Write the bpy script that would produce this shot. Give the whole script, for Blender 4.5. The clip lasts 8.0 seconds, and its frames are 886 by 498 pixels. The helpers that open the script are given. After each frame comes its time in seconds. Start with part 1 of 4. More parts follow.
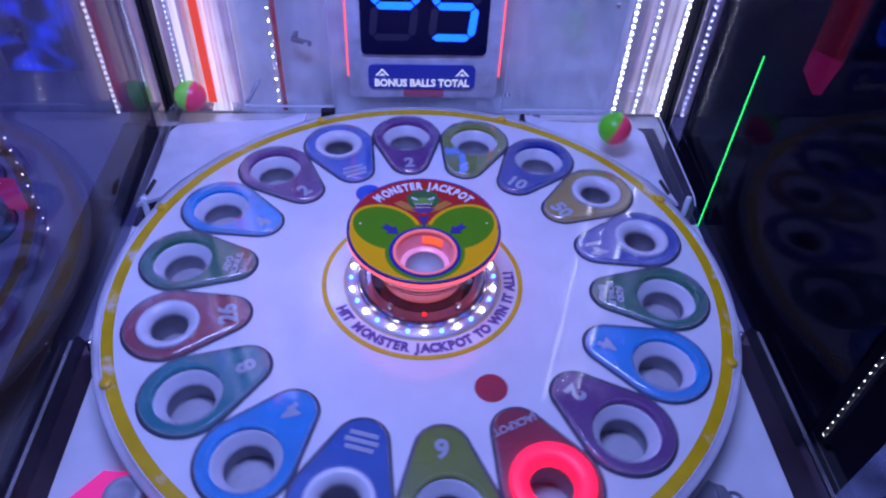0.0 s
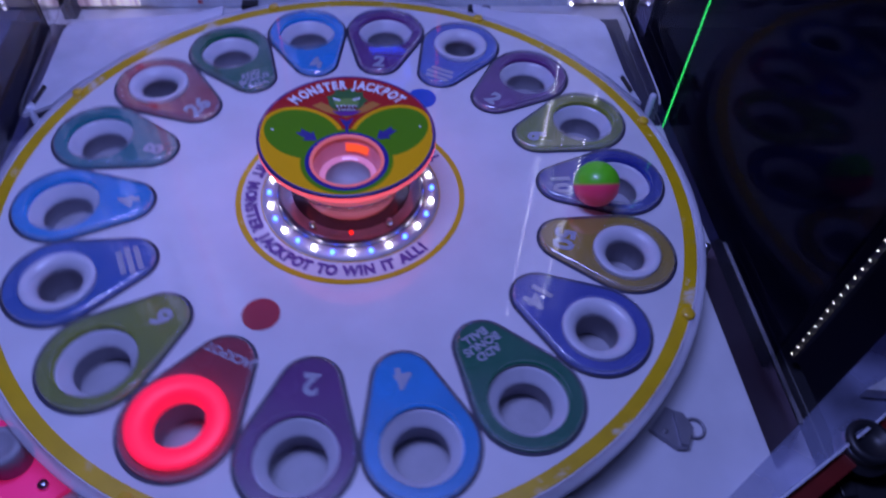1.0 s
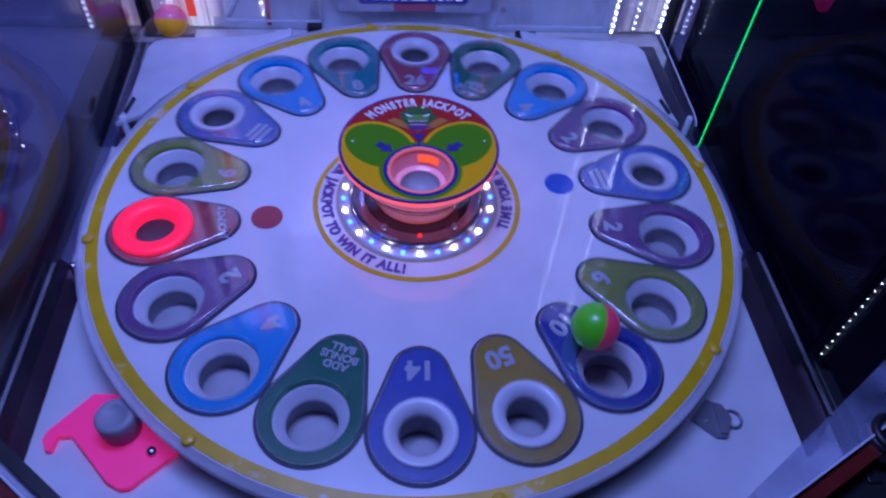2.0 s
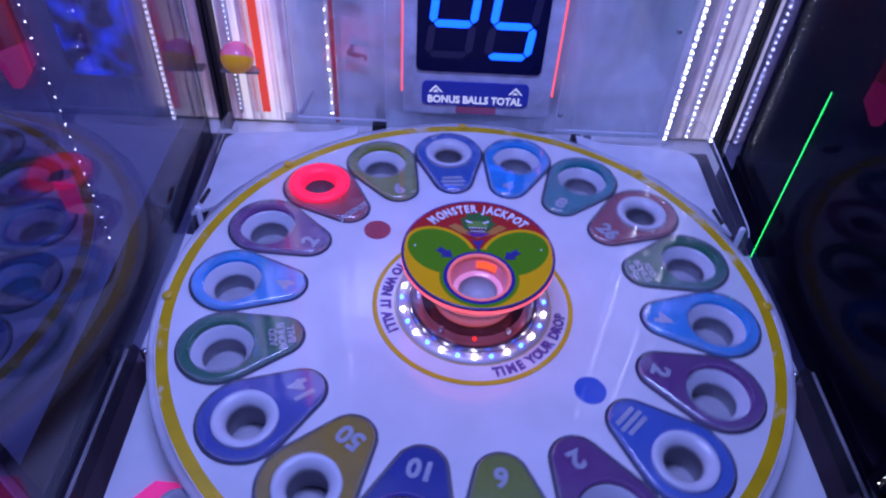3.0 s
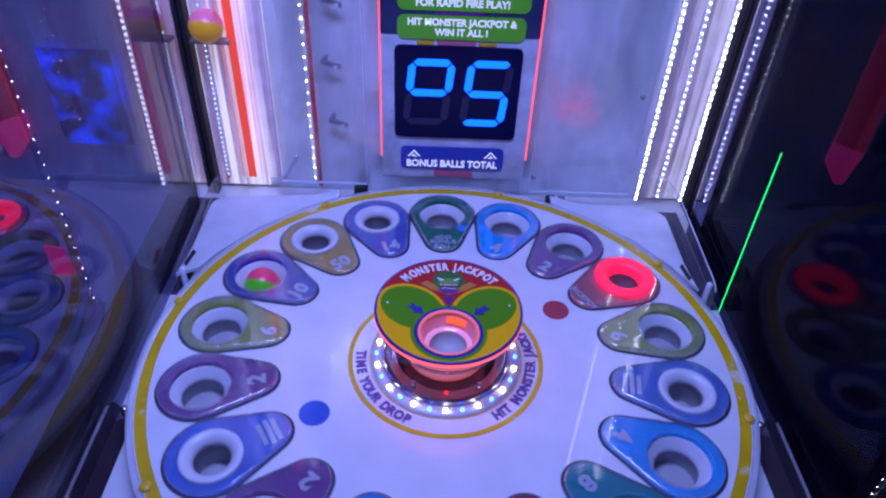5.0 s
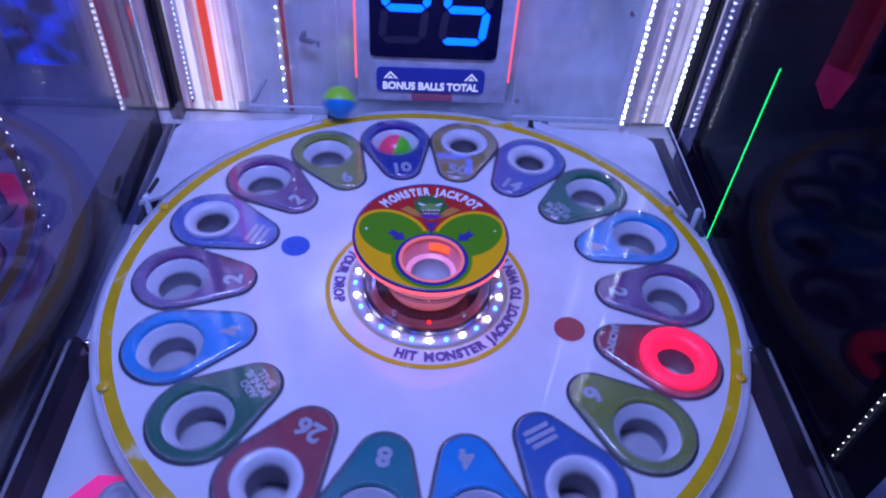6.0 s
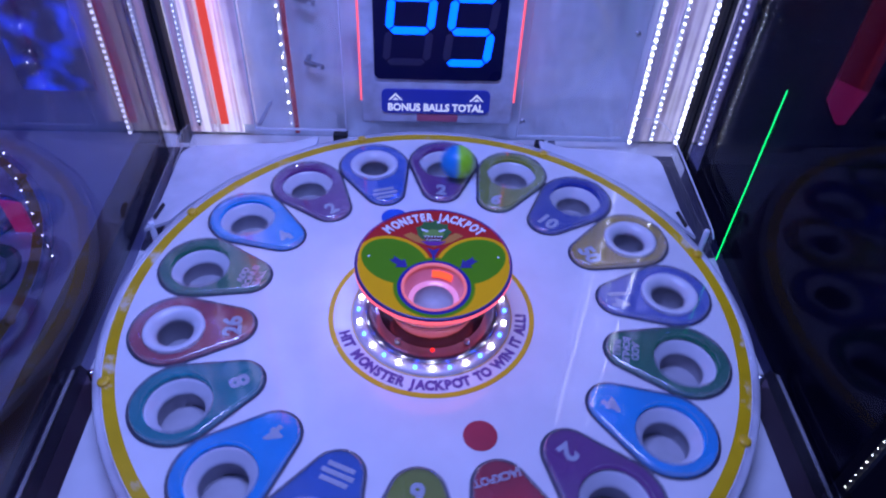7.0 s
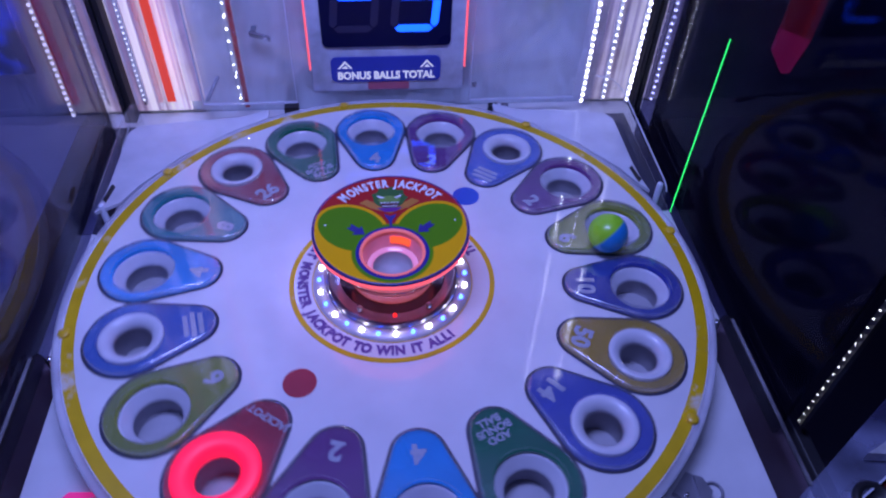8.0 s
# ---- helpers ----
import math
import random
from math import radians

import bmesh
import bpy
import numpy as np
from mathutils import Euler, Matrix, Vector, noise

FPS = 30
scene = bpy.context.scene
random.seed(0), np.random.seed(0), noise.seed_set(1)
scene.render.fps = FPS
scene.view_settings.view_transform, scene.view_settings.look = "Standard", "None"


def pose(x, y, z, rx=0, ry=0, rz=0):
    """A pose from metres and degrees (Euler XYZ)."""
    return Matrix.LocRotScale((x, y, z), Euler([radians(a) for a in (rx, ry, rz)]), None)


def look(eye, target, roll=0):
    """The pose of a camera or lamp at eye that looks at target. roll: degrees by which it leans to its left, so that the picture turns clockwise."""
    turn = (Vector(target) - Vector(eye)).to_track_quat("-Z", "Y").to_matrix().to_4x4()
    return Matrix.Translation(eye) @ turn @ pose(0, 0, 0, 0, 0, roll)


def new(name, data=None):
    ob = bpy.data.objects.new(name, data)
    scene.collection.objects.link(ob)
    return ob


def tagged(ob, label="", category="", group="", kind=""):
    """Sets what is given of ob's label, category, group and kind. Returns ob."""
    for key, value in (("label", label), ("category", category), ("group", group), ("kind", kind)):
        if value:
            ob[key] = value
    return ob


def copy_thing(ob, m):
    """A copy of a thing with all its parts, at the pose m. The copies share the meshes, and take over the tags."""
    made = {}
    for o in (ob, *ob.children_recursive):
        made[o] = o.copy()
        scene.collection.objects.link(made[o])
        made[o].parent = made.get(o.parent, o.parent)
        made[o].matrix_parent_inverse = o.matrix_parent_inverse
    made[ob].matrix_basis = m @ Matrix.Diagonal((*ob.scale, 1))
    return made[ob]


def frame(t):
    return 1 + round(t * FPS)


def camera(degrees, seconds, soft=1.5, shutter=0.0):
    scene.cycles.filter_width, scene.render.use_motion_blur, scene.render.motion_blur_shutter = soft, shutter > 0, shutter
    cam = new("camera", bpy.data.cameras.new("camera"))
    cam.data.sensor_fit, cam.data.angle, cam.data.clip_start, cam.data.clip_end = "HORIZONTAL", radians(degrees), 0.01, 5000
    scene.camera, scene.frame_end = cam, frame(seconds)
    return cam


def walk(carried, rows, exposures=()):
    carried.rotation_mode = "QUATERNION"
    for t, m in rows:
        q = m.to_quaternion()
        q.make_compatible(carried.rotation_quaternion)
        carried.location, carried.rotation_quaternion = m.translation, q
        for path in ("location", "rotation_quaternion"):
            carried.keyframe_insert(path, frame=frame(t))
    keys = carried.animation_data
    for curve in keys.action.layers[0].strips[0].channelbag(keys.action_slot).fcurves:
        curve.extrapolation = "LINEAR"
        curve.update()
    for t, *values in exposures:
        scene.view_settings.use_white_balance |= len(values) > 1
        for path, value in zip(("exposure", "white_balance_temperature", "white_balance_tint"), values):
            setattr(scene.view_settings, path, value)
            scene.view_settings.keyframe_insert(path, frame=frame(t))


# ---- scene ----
cam = camera(63.73, 8.0, soft=2.1, shutter=0.4)
walk(cam, [
    (0.0, pose(-0.0312, -0.6851, 0.7309, 45.62, -2.20, -2.65)),
    (0.5, pose(-0.0058, -0.6703, 0.7035, 44.69, -1.77, -4.04)),
    (1.0, pose(0.0298, -0.6137, 0.6483, 38.89, -2.70, -4.98)),
    (1.2, pose(0.0282, -0.6259, 0.6519, 37.54, -3.37, -5.70)),
    (2.3, pose(-0.0597, -0.6849, 0.7055, 41.38, -2.65, -2.40)),
    (2.5, pose(-0.0601, -0.6865, 0.6990, 42.11, -2.36, -1.56)),
    (2.8, pose(-0.0656, -0.6715, 0.7306, 45.00, -2.50, 0.30)),
    (3.0, pose(-0.0692, -0.6615, 0.7517, 45.46, -2.59, 0.57)),
    (3.5, pose(-0.0467, -0.6875, 0.7606, 49.64, -2.65, 0.85)),
    (4.0, pose(-0.0447, -0.6927, 0.7796, 50.98, -2.80, 1.26)),
    (4.2, pose(-0.0356, -0.6897, 0.7803, 50.80, -2.64, 1.60)),
    (5.3, pose(-0.0302, -0.6954, 0.7665, 50.02, -2.08, -0.59)),
    (5.5, pose(-0.0296, -0.6789, 0.7428, 47.00, -2.48, -1.06)),
    (6.0, pose(-0.0403, -0.6693, 0.7239, 45.78, -3.27, -1.71)),
    (6.5, pose(-0.0372, -0.6650, 0.7442, 46.28, -2.45, -1.00)),
    (7.0, pose(-0.0247, -0.6477, 0.7375, 46.38, -2.15, -1.11)),
    (7.5, pose(-0.0250, -0.6270, 0.7370, 44.89, -2.95, -4.50)),
    (8.0, pose(-0.0140, -0.6580, 0.7311, 44.37, -1.73, -5.34)),
], exposures=[(0.0, 0.09, 6800, 7), (0.5, -0.33, 5700, 4), (1.0, -0.46, 7000, 10), (1.2, -0.2, 6700, 10), (2.3, -0.4, 5900, 8), (2.5, -0.4, 5800, 8), (3.0, -0.05, 6700, 10),
              (3.5, 0.05, 6500, 10), (4.2, 0.05, 6600, 10), (5.3, 0.05, 6500, 7), (7.0, 0.05, 6400, 7), (7.2, -0.06, 6500, 8), (7.5, -0.45, 7200, 10), (8.0, -0.15, 6800, 10)])

# ---------------------------------------------------------------- light
world = bpy.data.worlds.new("arcade_dark")
world.use_nodes = True
world.node_tree.nodes["Background"].inputs[0].default_value = (0.02, 0.025, 0.10, 1)
world.node_tree.nodes["Background"].inputs[1].default_value = 0.35
scene.world = world
scene.view_settings.exposure = 0.0


def area_lamp(name, where, target, power, colour, sx, sy):
    data = bpy.data.lights.new(name, "AREA")
    data.shape, data.size, data.size_y = "RECTANGLE", sx, sy
    data.energy, data.color = power, colour
    ob = new(name, data)
    ob.matrix_world = look(where, target)
    return ob


# unseen area lamps, added to stand in for the light above both playfields
area_lamp("overhead_stand_in", (-0.09, -0.14, 1.22), (-0.06, 0.06, 0), 18.5, (0.26, 0.33, 1.0), 0.55, 0.24)
area_lamp("overhead_stand_in", (-1.0, -0.26, 1.25), (-1.0, 0.05, 0), 1.25, (0.15, 0.24, 1.0), 0.7, 0.5)


# ---------------------------------------------------------------- materials
def mat(name, base, rough=0.4, metal=0.0, vary=0.12, scale=30.0, bump=0.0, emit=None, power=0.0, coat=0.0,
        trans=0.0, rough_vary=0.1, alpha=1.0):
    m = bpy.data.materials.new(name)
    m.use_nodes = True
    nt = m.node_tree
    b = nt.nodes["Principled BSDF"]
    tc = nt.nodes.new("ShaderNodeTexCoord")
    n1 = nt.nodes.new("ShaderNodeTexNoise")
    n1.inputs["Scale"].default_value = scale
    n1.inputs["Detail"].default_value = 6
    n2 = nt.nodes.new("ShaderNodeTexNoise")
    n2.inputs["Scale"].default_value = scale * 0.13
    n2.inputs["Detail"].default_value = 3
    nt.links.new(tc.outputs["Object"], n1.inputs["Vector"])
    nt.links.new(tc.outputs["Object"], n2.inputs["Vector"])
    add = nt.nodes.new("ShaderNodeMath")
    add.operation = "ADD"
    nt.links.new(n1.outputs["Fac"], add.inputs[0])
    nt.links.new(n2.outputs["Fac"], add.inputs[1])
    mr = nt.nodes.new("ShaderNodeMapRange")
    mr.inputs[1].default_value, mr.inputs[2].default_value = 0.7, 1.3
    mr.inputs[3].default_value, mr.inputs[4].default_value = 1 - vary, 1 + vary * 0.4
    nt.links.new(add.outputs[0], mr.inputs[0])
    mul = nt.nodes.new("ShaderNodeVectorMath")
    mul.operation = "SCALE"
    mul.inputs[0].default_value = base[:3]
    nt.links.new(mr.outputs[0], mul.inputs["Scale"])
    nt.links.new(mul.outputs[0], b.inputs["Base Color"])
    rr = nt.nodes.new("ShaderNodeMapRange")
    rr.inputs[1].default_value, rr.inputs[2].default_value = 0.3, 0.7
    rr.inputs[3].default_value, rr.inputs[4].default_value = max(0.01, rough - rough_vary * rough), min(1, rough + rough_vary)
    nt.links.new(n2.outputs["Fac"], rr.inputs[0])
    nt.links.new(rr.outputs[0], b.inputs["Roughness"])
    b.inputs["Metallic"].default_value = metal
    b.inputs["Coat Weight"].default_value = coat
    b.inputs["Coat Roughness"].default_value = 0.05
    b.inputs["Transmission Weight"].default_value = trans
    b.inputs["Alpha"].default_value = alpha
    if emit:
        b.inputs["Emission Color"].default_value = (*emit, 1)
        b.inputs["Emission Strength"].default_value = power
    if bump:
        bp = nt.nodes.new("ShaderNodeBump")
        bp.inputs["Strength"].default_value = bump
        bp.inputs["Distance"].default_value = 0.002
        nt.links.new(n1.outputs["Fac"], bp.inputs["Height"])
        nt.links.new(bp.outputs[0], b.inputs["Normal"])
    return m


def glass(name, tint=(1, 1, 1), ior=1.5, rough=0.02, haze=0.0, haze_colour=(0.8, 0.8, 0.9), patch=1.0):
    """Thin clear sheet: what is behind shows through, the surface reflects by Fresnel; haze is a pale film, for scuffs,
    frosting and painted glare.
    """
    m = bpy.data.materials.new(name)
    m.use_nodes = True
    nt = m.node_tree
    nt.nodes.remove(nt.nodes["Principled BSDF"])
    out = nt.nodes["Material Output"]
    tr = nt.nodes.new("ShaderNodeBsdfTransparent")
    tr.inputs[0].default_value = (*tint, 1)
    gl = nt.nodes.new("ShaderNodeBsdfGlossy")
    gl.inputs["Roughness"].default_value = rough
    lw = nt.nodes.new("ShaderNodeLayerWeight")
    lw.inputs[0].default_value = 0.5
    pw = nt.nodes.new("ShaderNodeMath")
    pw.operation = "POWER"
    pw.inputs[1].default_value = 5
    nt.links.new(lw.outputs["Facing"], pw.inputs[0])
    f0 = ((ior - 1) / (ior + 1)) ** 2
    fr = nt.nodes.new("ShaderNodeMath")
    fr.operation = "MULTIPLY_ADD"
    fr.inputs[1].default_value, fr.inputs[2].default_value = (1 - f0) * min(1, f0 * 25), f0
    nt.links.new(pw.outputs[0], fr.inputs[0])
    mix = nt.nodes.new("ShaderNodeMixShader")
    nt.links.new(fr.outputs[0], mix.inputs[0])
    nt.links.new(tr.outputs[0], mix.inputs[1])
    nt.links.new(gl.outputs[0], mix.inputs[2])
    last = mix
    if haze:
        di = nt.nodes.new("ShaderNodeBsdfDiffuse")
        di.inputs[0].default_value = (*haze_colour, 1)
        no = nt.nodes.new("ShaderNodeTexNoise")
        no.inputs["Scale"].default_value = 9
        no.inputs["Detail"].default_value = 7
        tc = nt.nodes.new("ShaderNodeTexCoord")
        nt.links.new(tc.outputs["Object"], no.inputs["Vector"])
        mr = nt.nodes.new("ShaderNodeMapRange")
        mr.inputs[1].default_value, mr.inputs[2].default_value = 0.35, 0.75
        mr.inputs[3].default_value, mr.inputs[4].default_value = haze * (1 - 0.7 * patch), haze * (1 + 0.6 * patch)
        nt.links.new(no.outputs["Fac"], mr.inputs[0])
        m2 = nt.nodes.new("ShaderNodeMixShader")
        nt.links.new(mr.outputs[0], m2.inputs[0])
        nt.links.new(mix.outputs[0], m2.inputs[1])
        nt.links.new(di.outputs[0], m2.inputs[2])
        last = m2
    nt.links.new(last.outputs[0], out.inputs["Surface"])
    return m


def glow(name, colour, power):
    return mat(name, tuple(c * 0.5 for c in colour), 0.4, emit=colour, power=power, vary=0.05)


WHITE = mat("white_gloss_acrylic", (0.74, 0.73, 0.78), 0.18, vary=0.11, scale=14, coat=1.0)
WHITE.node_tree.nodes["Principled BSDF"].inputs["Coat Roughness"].default_value = 0.018
DECK = mat("white_laminate_deck", (0.70, 0.70, 0.74), 0.35, vary=0.12, scale=18, bump=0.03)
CLEAR = glass("clear_acrylic", haze=0.05)
POLISHED = mat("polished_mirror_strip", (0.85, 0.86, 0.92), 0.05, metal=1.0, vary=0.1, scale=8)
EDGE = mat("polished_acrylic_edge", (0.75, 0.78, 0.9), 0.15, vary=0.1, coat=0.5)
# tints dim the view beyond; the right pane's haze adds a blue lift
PANE = glass("side_pane_glass", tint=(0.64, 0.64, 0.77), ior=1.65, haze=0.012, haze_colour=(0.5, 0.5, 0.6))
PANE_R = glass("dimmed_side_pane_glass", tint=(0.40, 0.40, 0.52), ior=1.27, haze=0.006, haze_colour=(0.25, 0.27, 0.8))
MILKY = glass("scuffed_clear_acrylic", haze=0.16, haze_colour=(0.8, 0.78, 0.86))
RIM = glass("milky_clear_rim", haze=0.42, patch=0.4, haze_colour=(0.8, 0.8, 0.9))
LEDGE = glass("frosted_clear_ledge", haze=0.72, patch=0.35, haze_colour=(0.75, 0.76, 0.86))
SCUFFED = glass("scuffed_clear_ledge", haze=0.32, ior=2.0, rough=0.12, haze_colour=(0.5, 0.55, 0.85))
# opaque pale colour stands in for bright highlights in the clear plastic
CRUMPLED = mat("crumpled_clear_plastic", (0.80, 0.82, 0.90), 0.15, metal=0.25, vary=0.4, scale=60, bump=1.0)
# the bluish haze puts pale glare into the covers
COVER = glass("clear_pocket_cover", haze=0.06, haze_colour=(0.72, 0.80, 1.0), ior=2.5, rough=0.06)
SMOKE = glass("smoked_acrylic", tint=(0.42, 0.35, 0.40), ior=1.2, haze=0.03)
BLACK = mat("black_plastic", (0.02, 0.02, 0.025), 0.4)
POST = mat("black_painted_post", (0.010, 0.010, 0.014), 0.55, bump=0.05)
GASKET = mat("dark_gasket", (0.03, 0.03, 0.06), 0.5)
# haze whitens the bevels in place of bright edge highlights
BEVEL = glass("polished_bevel", ior=4.2, rough=0.2, haze=0.16, haze_colour=(0.75, 0.82, 1.0))
FROST = mat("frosted_white_plastic", (0.62, 0.62, 0.71), 0.3, vary=0.08, scale=40, coat=0.3)
CUPWALL = mat("grey_cup_wall", (0.40, 0.39, 0.45), 0.4, vary=0.2, scale=40)
CUPFLOOR = mat("grey_cup_floor", (0.44, 0.43, 0.48), 0.5, vary=0.2, scale=40)
NUMBER = mat("silver_numeral_print", (0.52, 0.54, 0.66), 0.35, vary=0.15, scale=120)
PINKRING = glow("lit_pink_ring", (1.0, 0.012, 0.085), 1.25)
PINKEDGE = glow("lit_pink_edge", (1.0, 0.11, 0.16), 1.25)
PINKCUP = mat("pink_lit_cup", (0.72, 0.30, 0.36), 0.2, emit=(1.0, 0.12, 0.13), power=0.12, coat=0.5)
BOWL = mat("translucent_pinkish_bowl", (0.72, 0.45, 0.55), 0.18, emit=(1.0, 0.17, 0.25), power=0.36, coat=0.6)
REDLED = glow("red_led_glow", (1.0, 0.02, 0.02), 2.0)
CUPLIP = glow("lit_pink_lip", (1.0, 0.22, 0.26), 0.45)
CUPGLOW = glow("orange_red_cup_glow", (1.0, 0.10, 0.03), 1.3)
LEDW = glow("white_led", (0.80, 0.84, 1.0), 22.0)
LEDB = glow("blue_led", (0.03, 0.10, 1.0), 13.0)
LEDSTRIP = glow("strip_led", (0.72, 0.76, 1.0), 16.0)
DIMSTRIP = glow("dim_strip_led", (0.72, 0.76, 1.0), 3.0)
NBLED = glow("neighbour_fine_led", (0.85, 0.86, 1.0), 14.0)
BEADLED = glow("bead_led", (0.9, 0.9, 1.0), 85.0)
FINELED = glow("fine_strip_led", (0.85, 0.86, 1.0), 9.0)
REDSTRIP = mat("red_plastic_strip", (0.85, 0.08, 0.05), 0.3, emit=(1.0, 0.08, 0.04), power=0.55, vary=0.1)
DARKRED = mat("dull_red_strip", (0.55, 0.05, 0.06), 0.3, vary=0.2)
GOLD = mat("worn_gold_trim", (0.30, 0.17, 0.025), 0.4, metal=0.3, vary=0.5, scale=22)
CHROME = mat("steel_screw", (0.6, 0.6, 0.65), 0.25, metal=1.0)
# fluorescent pink plastic, with a glow of its own put in as emission
HOTPINK = mat("glowing_fluorescent_pink", (0.95, 0.05, 0.25), 0.4, emit=(1.0, 0.02, 0.24), power=0.4, vary=0.1)
GREYMETAL = mat("grey_steel_bracket", (0.30, 0.30, 0.36), 0.35, metal=0.6, vary=0.2)
RUBBER = mat("grey_rubber_roller", (0.33, 0.32, 0.38), 0.45, vary=0.15)
REDRAIL = mat("red_painted_rail", (0.17, 0.012, 0.010), 0.4, vary=0.3)
TEXTINK = mat("navy_lettering", (0.13, 0.06, 0.26), 0.4)
PAPERWHITE = mat("white_print", (0.82, 0.82, 0.86), 0.4, vary=0.04)
LITWHITE = mat("backlit_white_print", (0.85, 0.85, 0.9), 0.4, emit=(0.8, 0.85, 1.0), power=0.45, vary=0.04)
BLUELABEL = mat("navy_label_print", (0.02, 0.03, 0.30), 0.35, vary=0.15, emit=(0.01, 0.03, 0.5), power=0.25)
GREENLABEL = mat("green_label_print", (0.10, 0.36, 0.03), 0.35, vary=0.1, emit=(0.1, 0.5, 0.02), power=0.12)
PLATE = mat("printed_sky_plate", (0.62, 0.66, 0.80), 0.2, vary=0.5, scale=22, coat=0.5)
SCREEN = mat("black_led_screen", (0.002, 0.004, 0.05), 0.25, vary=0.1)
SCREEN.node_tree.nodes["Principled BSDF"].inputs["Specular IOR Level"].default_value = 0.15
SEGMENT = glow("lit_blue_segment", (0.001, 0.065, 1.0), 4.5)
SEGOFF = mat("unlit_segment", (0.012, 0.016, 0.08), 0.3)
DARKWALL = mat("dark_room_wall", (0.012, 0.012, 0.022), 0.6, vary=0.3, scale=4)
STICK = glow("edge_lit_green_strip", (0.02, 1.0, 0.22), 1.6)
PANELRED = mat("dark_red_glow", (0.5, 0.02, 0.05), 0.4, emit=(1.0, 0.02, 0.06), power=0.15, vary=0.3)
BASEPURPLE = mat("dark_mirrored_base", (0.10, 0.08, 0.13), 0.12, metal=0.6, vary=0.3, coat=0.5)
BASERING = mat("purplish_polished_ring", (0.34, 0.30, 0.42), 0.14, metal=0.55, vary=0.35, scale=30, coat=0.6)
REDDOT = mat("red_dot_print", (0.42, 0.03, 0.06), 0.3, vary=0.15, coat=0.5)
BLUEDOT = mat("blue_dot_print", (0.02, 0.10, 0.55), 0.3, vary=0.15, coat=0.5)


def worn_yellow():
    m = mat("worn_yellow_paint", (0.68, 0.43, 0.004), 0.35, vary=0.2, scale=30, coat=0.15)
    nt = m.node_tree
    b = nt.nodes["Principled BSDF"]
    tc = nt.nodes.new("ShaderNodeTexCoord")
    n = nt.nodes.new("ShaderNodeTexNoise")
    n.inputs["Scale"].default_value, n.inputs["Detail"].default_value, n.inputs["Roughness"].default_value = 16, 8, 0.7
    nt.links.new(tc.outputs["Object"], n.inputs["Vector"])
    r = nt.nodes.new("ShaderNodeValToRGB")
    r.color_ramp.elements[0].position, r.color_ramp.elements[1].position = 0.57, 0.66
    nt.links.new(n.outputs["Fac"], r.inputs[0])
    mx = nt.nodes.new("ShaderNodeMix")
    mx.data_type = "RGBA"
    nt.links.new(r.outputs[0], mx.inputs["Factor"])
    src = b.inputs["Base Color"].links[0].from_socket
    nt.links.new(src, mx.inputs["A"])
    mx.inputs["B"].default_value = (0.66, 0.60, 0.50, 1)
    nt.links.new(mx.outputs["Result"], b.inputs["Base Color"])
    return m


def patchy_mirror():
    """Mirror-like steel sheet; upright noise patches put cloudy reflections into its metalness and roughness."""
    m = mat("patchy_mirror_backing", (0.84, 0.91, 1.0), 0.16, metal=0.8, vary=0.2, scale=6, bump=0.08)
    nt = m.node_tree
    b = nt.nodes["Principled BSDF"]
    tc = nt.nodes.new("ShaderNodeTexCoord")
    mp = nt.nodes.new("ShaderNodeMapping")
    mp.inputs["Scale"].default_value = (9, 9, 2.4)
    nt.links.new(tc.outputs["Object"], mp.inputs["Vector"])
    n = nt.nodes.new("ShaderNodeTexNoise")
    n.inputs["Scale"].default_value, n.inputs["Detail"].default_value, n.inputs["Distortion"].default_value = 1.0, 4, 0.6
    nt.links.new(mp.outputs[0], n.inputs["Vector"])
    for name, lo, hi in (("Metallic", 0.45, 0.0), ("Roughness", 0.12, 0.32)):
        r = nt.nodes.new("ShaderNodeMapRange")
        r.inputs[1].default_value, r.inputs[2].default_value = 0.38, 0.66
        r.inputs[3].default_value, r.inputs[4].default_value = lo, hi
        nt.links.new(n.outputs["Fac"], r.inputs[0])
        nt.links.new(r.outputs[0], b.inputs[name])
    return m


def streaked_diffuser(name, dim, bright):
    """Backlit plastic; noise paints uneven upright reflection streaks, white to pinkish, into its emission."""
    m = mat(name, (0.66, 0.62, 0.74), 0.25, vary=0.3, scale=24, coat=0.4, emit=(0.84, 0.70, 1.0), power=dim)
    nt = m.node_tree
    b = nt.nodes["Principled BSDF"]
    tc = nt.nodes.new("ShaderNodeTexCoord")
    mp = nt.nodes.new("ShaderNodeMapping")
    mp.inputs["Scale"].default_value = (85, 20, 1.6)
    nt.links.new(tc.outputs["Object"], mp.inputs["Vector"])
    n = nt.nodes.new("ShaderNodeTexNoise")
    n.inputs["Scale"].default_value, n.inputs["Detail"].default_value = 1.0, 5
    nt.links.new(mp.outputs[0], n.inputs["Vector"])
    r = nt.nodes.new("ShaderNodeMapRange")
    r.inputs[1].default_value, r.inputs[2].default_value = 0.40, 0.64
    r.inputs[3].default_value, r.inputs[4].default_value = dim, bright
    nt.links.new(n.outputs["Fac"], r.inputs[0])
    nt.links.new(r.outputs[0], b.inputs["Emission Strength"])
    c = nt.nodes.new("ShaderNodeValToRGB")
    c.color_ramp.elements[0].position, c.color_ramp.elements[0].color = 0.40, (0.75, 0.42, 0.75, 1)
    c.color_ramp.elements[1].position, c.color_ramp.elements[1].color = 0.58, (0.86, 0.80, 1.0, 1)
    nt.links.new(n.outputs["Fac"], c.inputs[0])
    nt.links.new(c.outputs[0], b.inputs["Emission Color"])
    return m


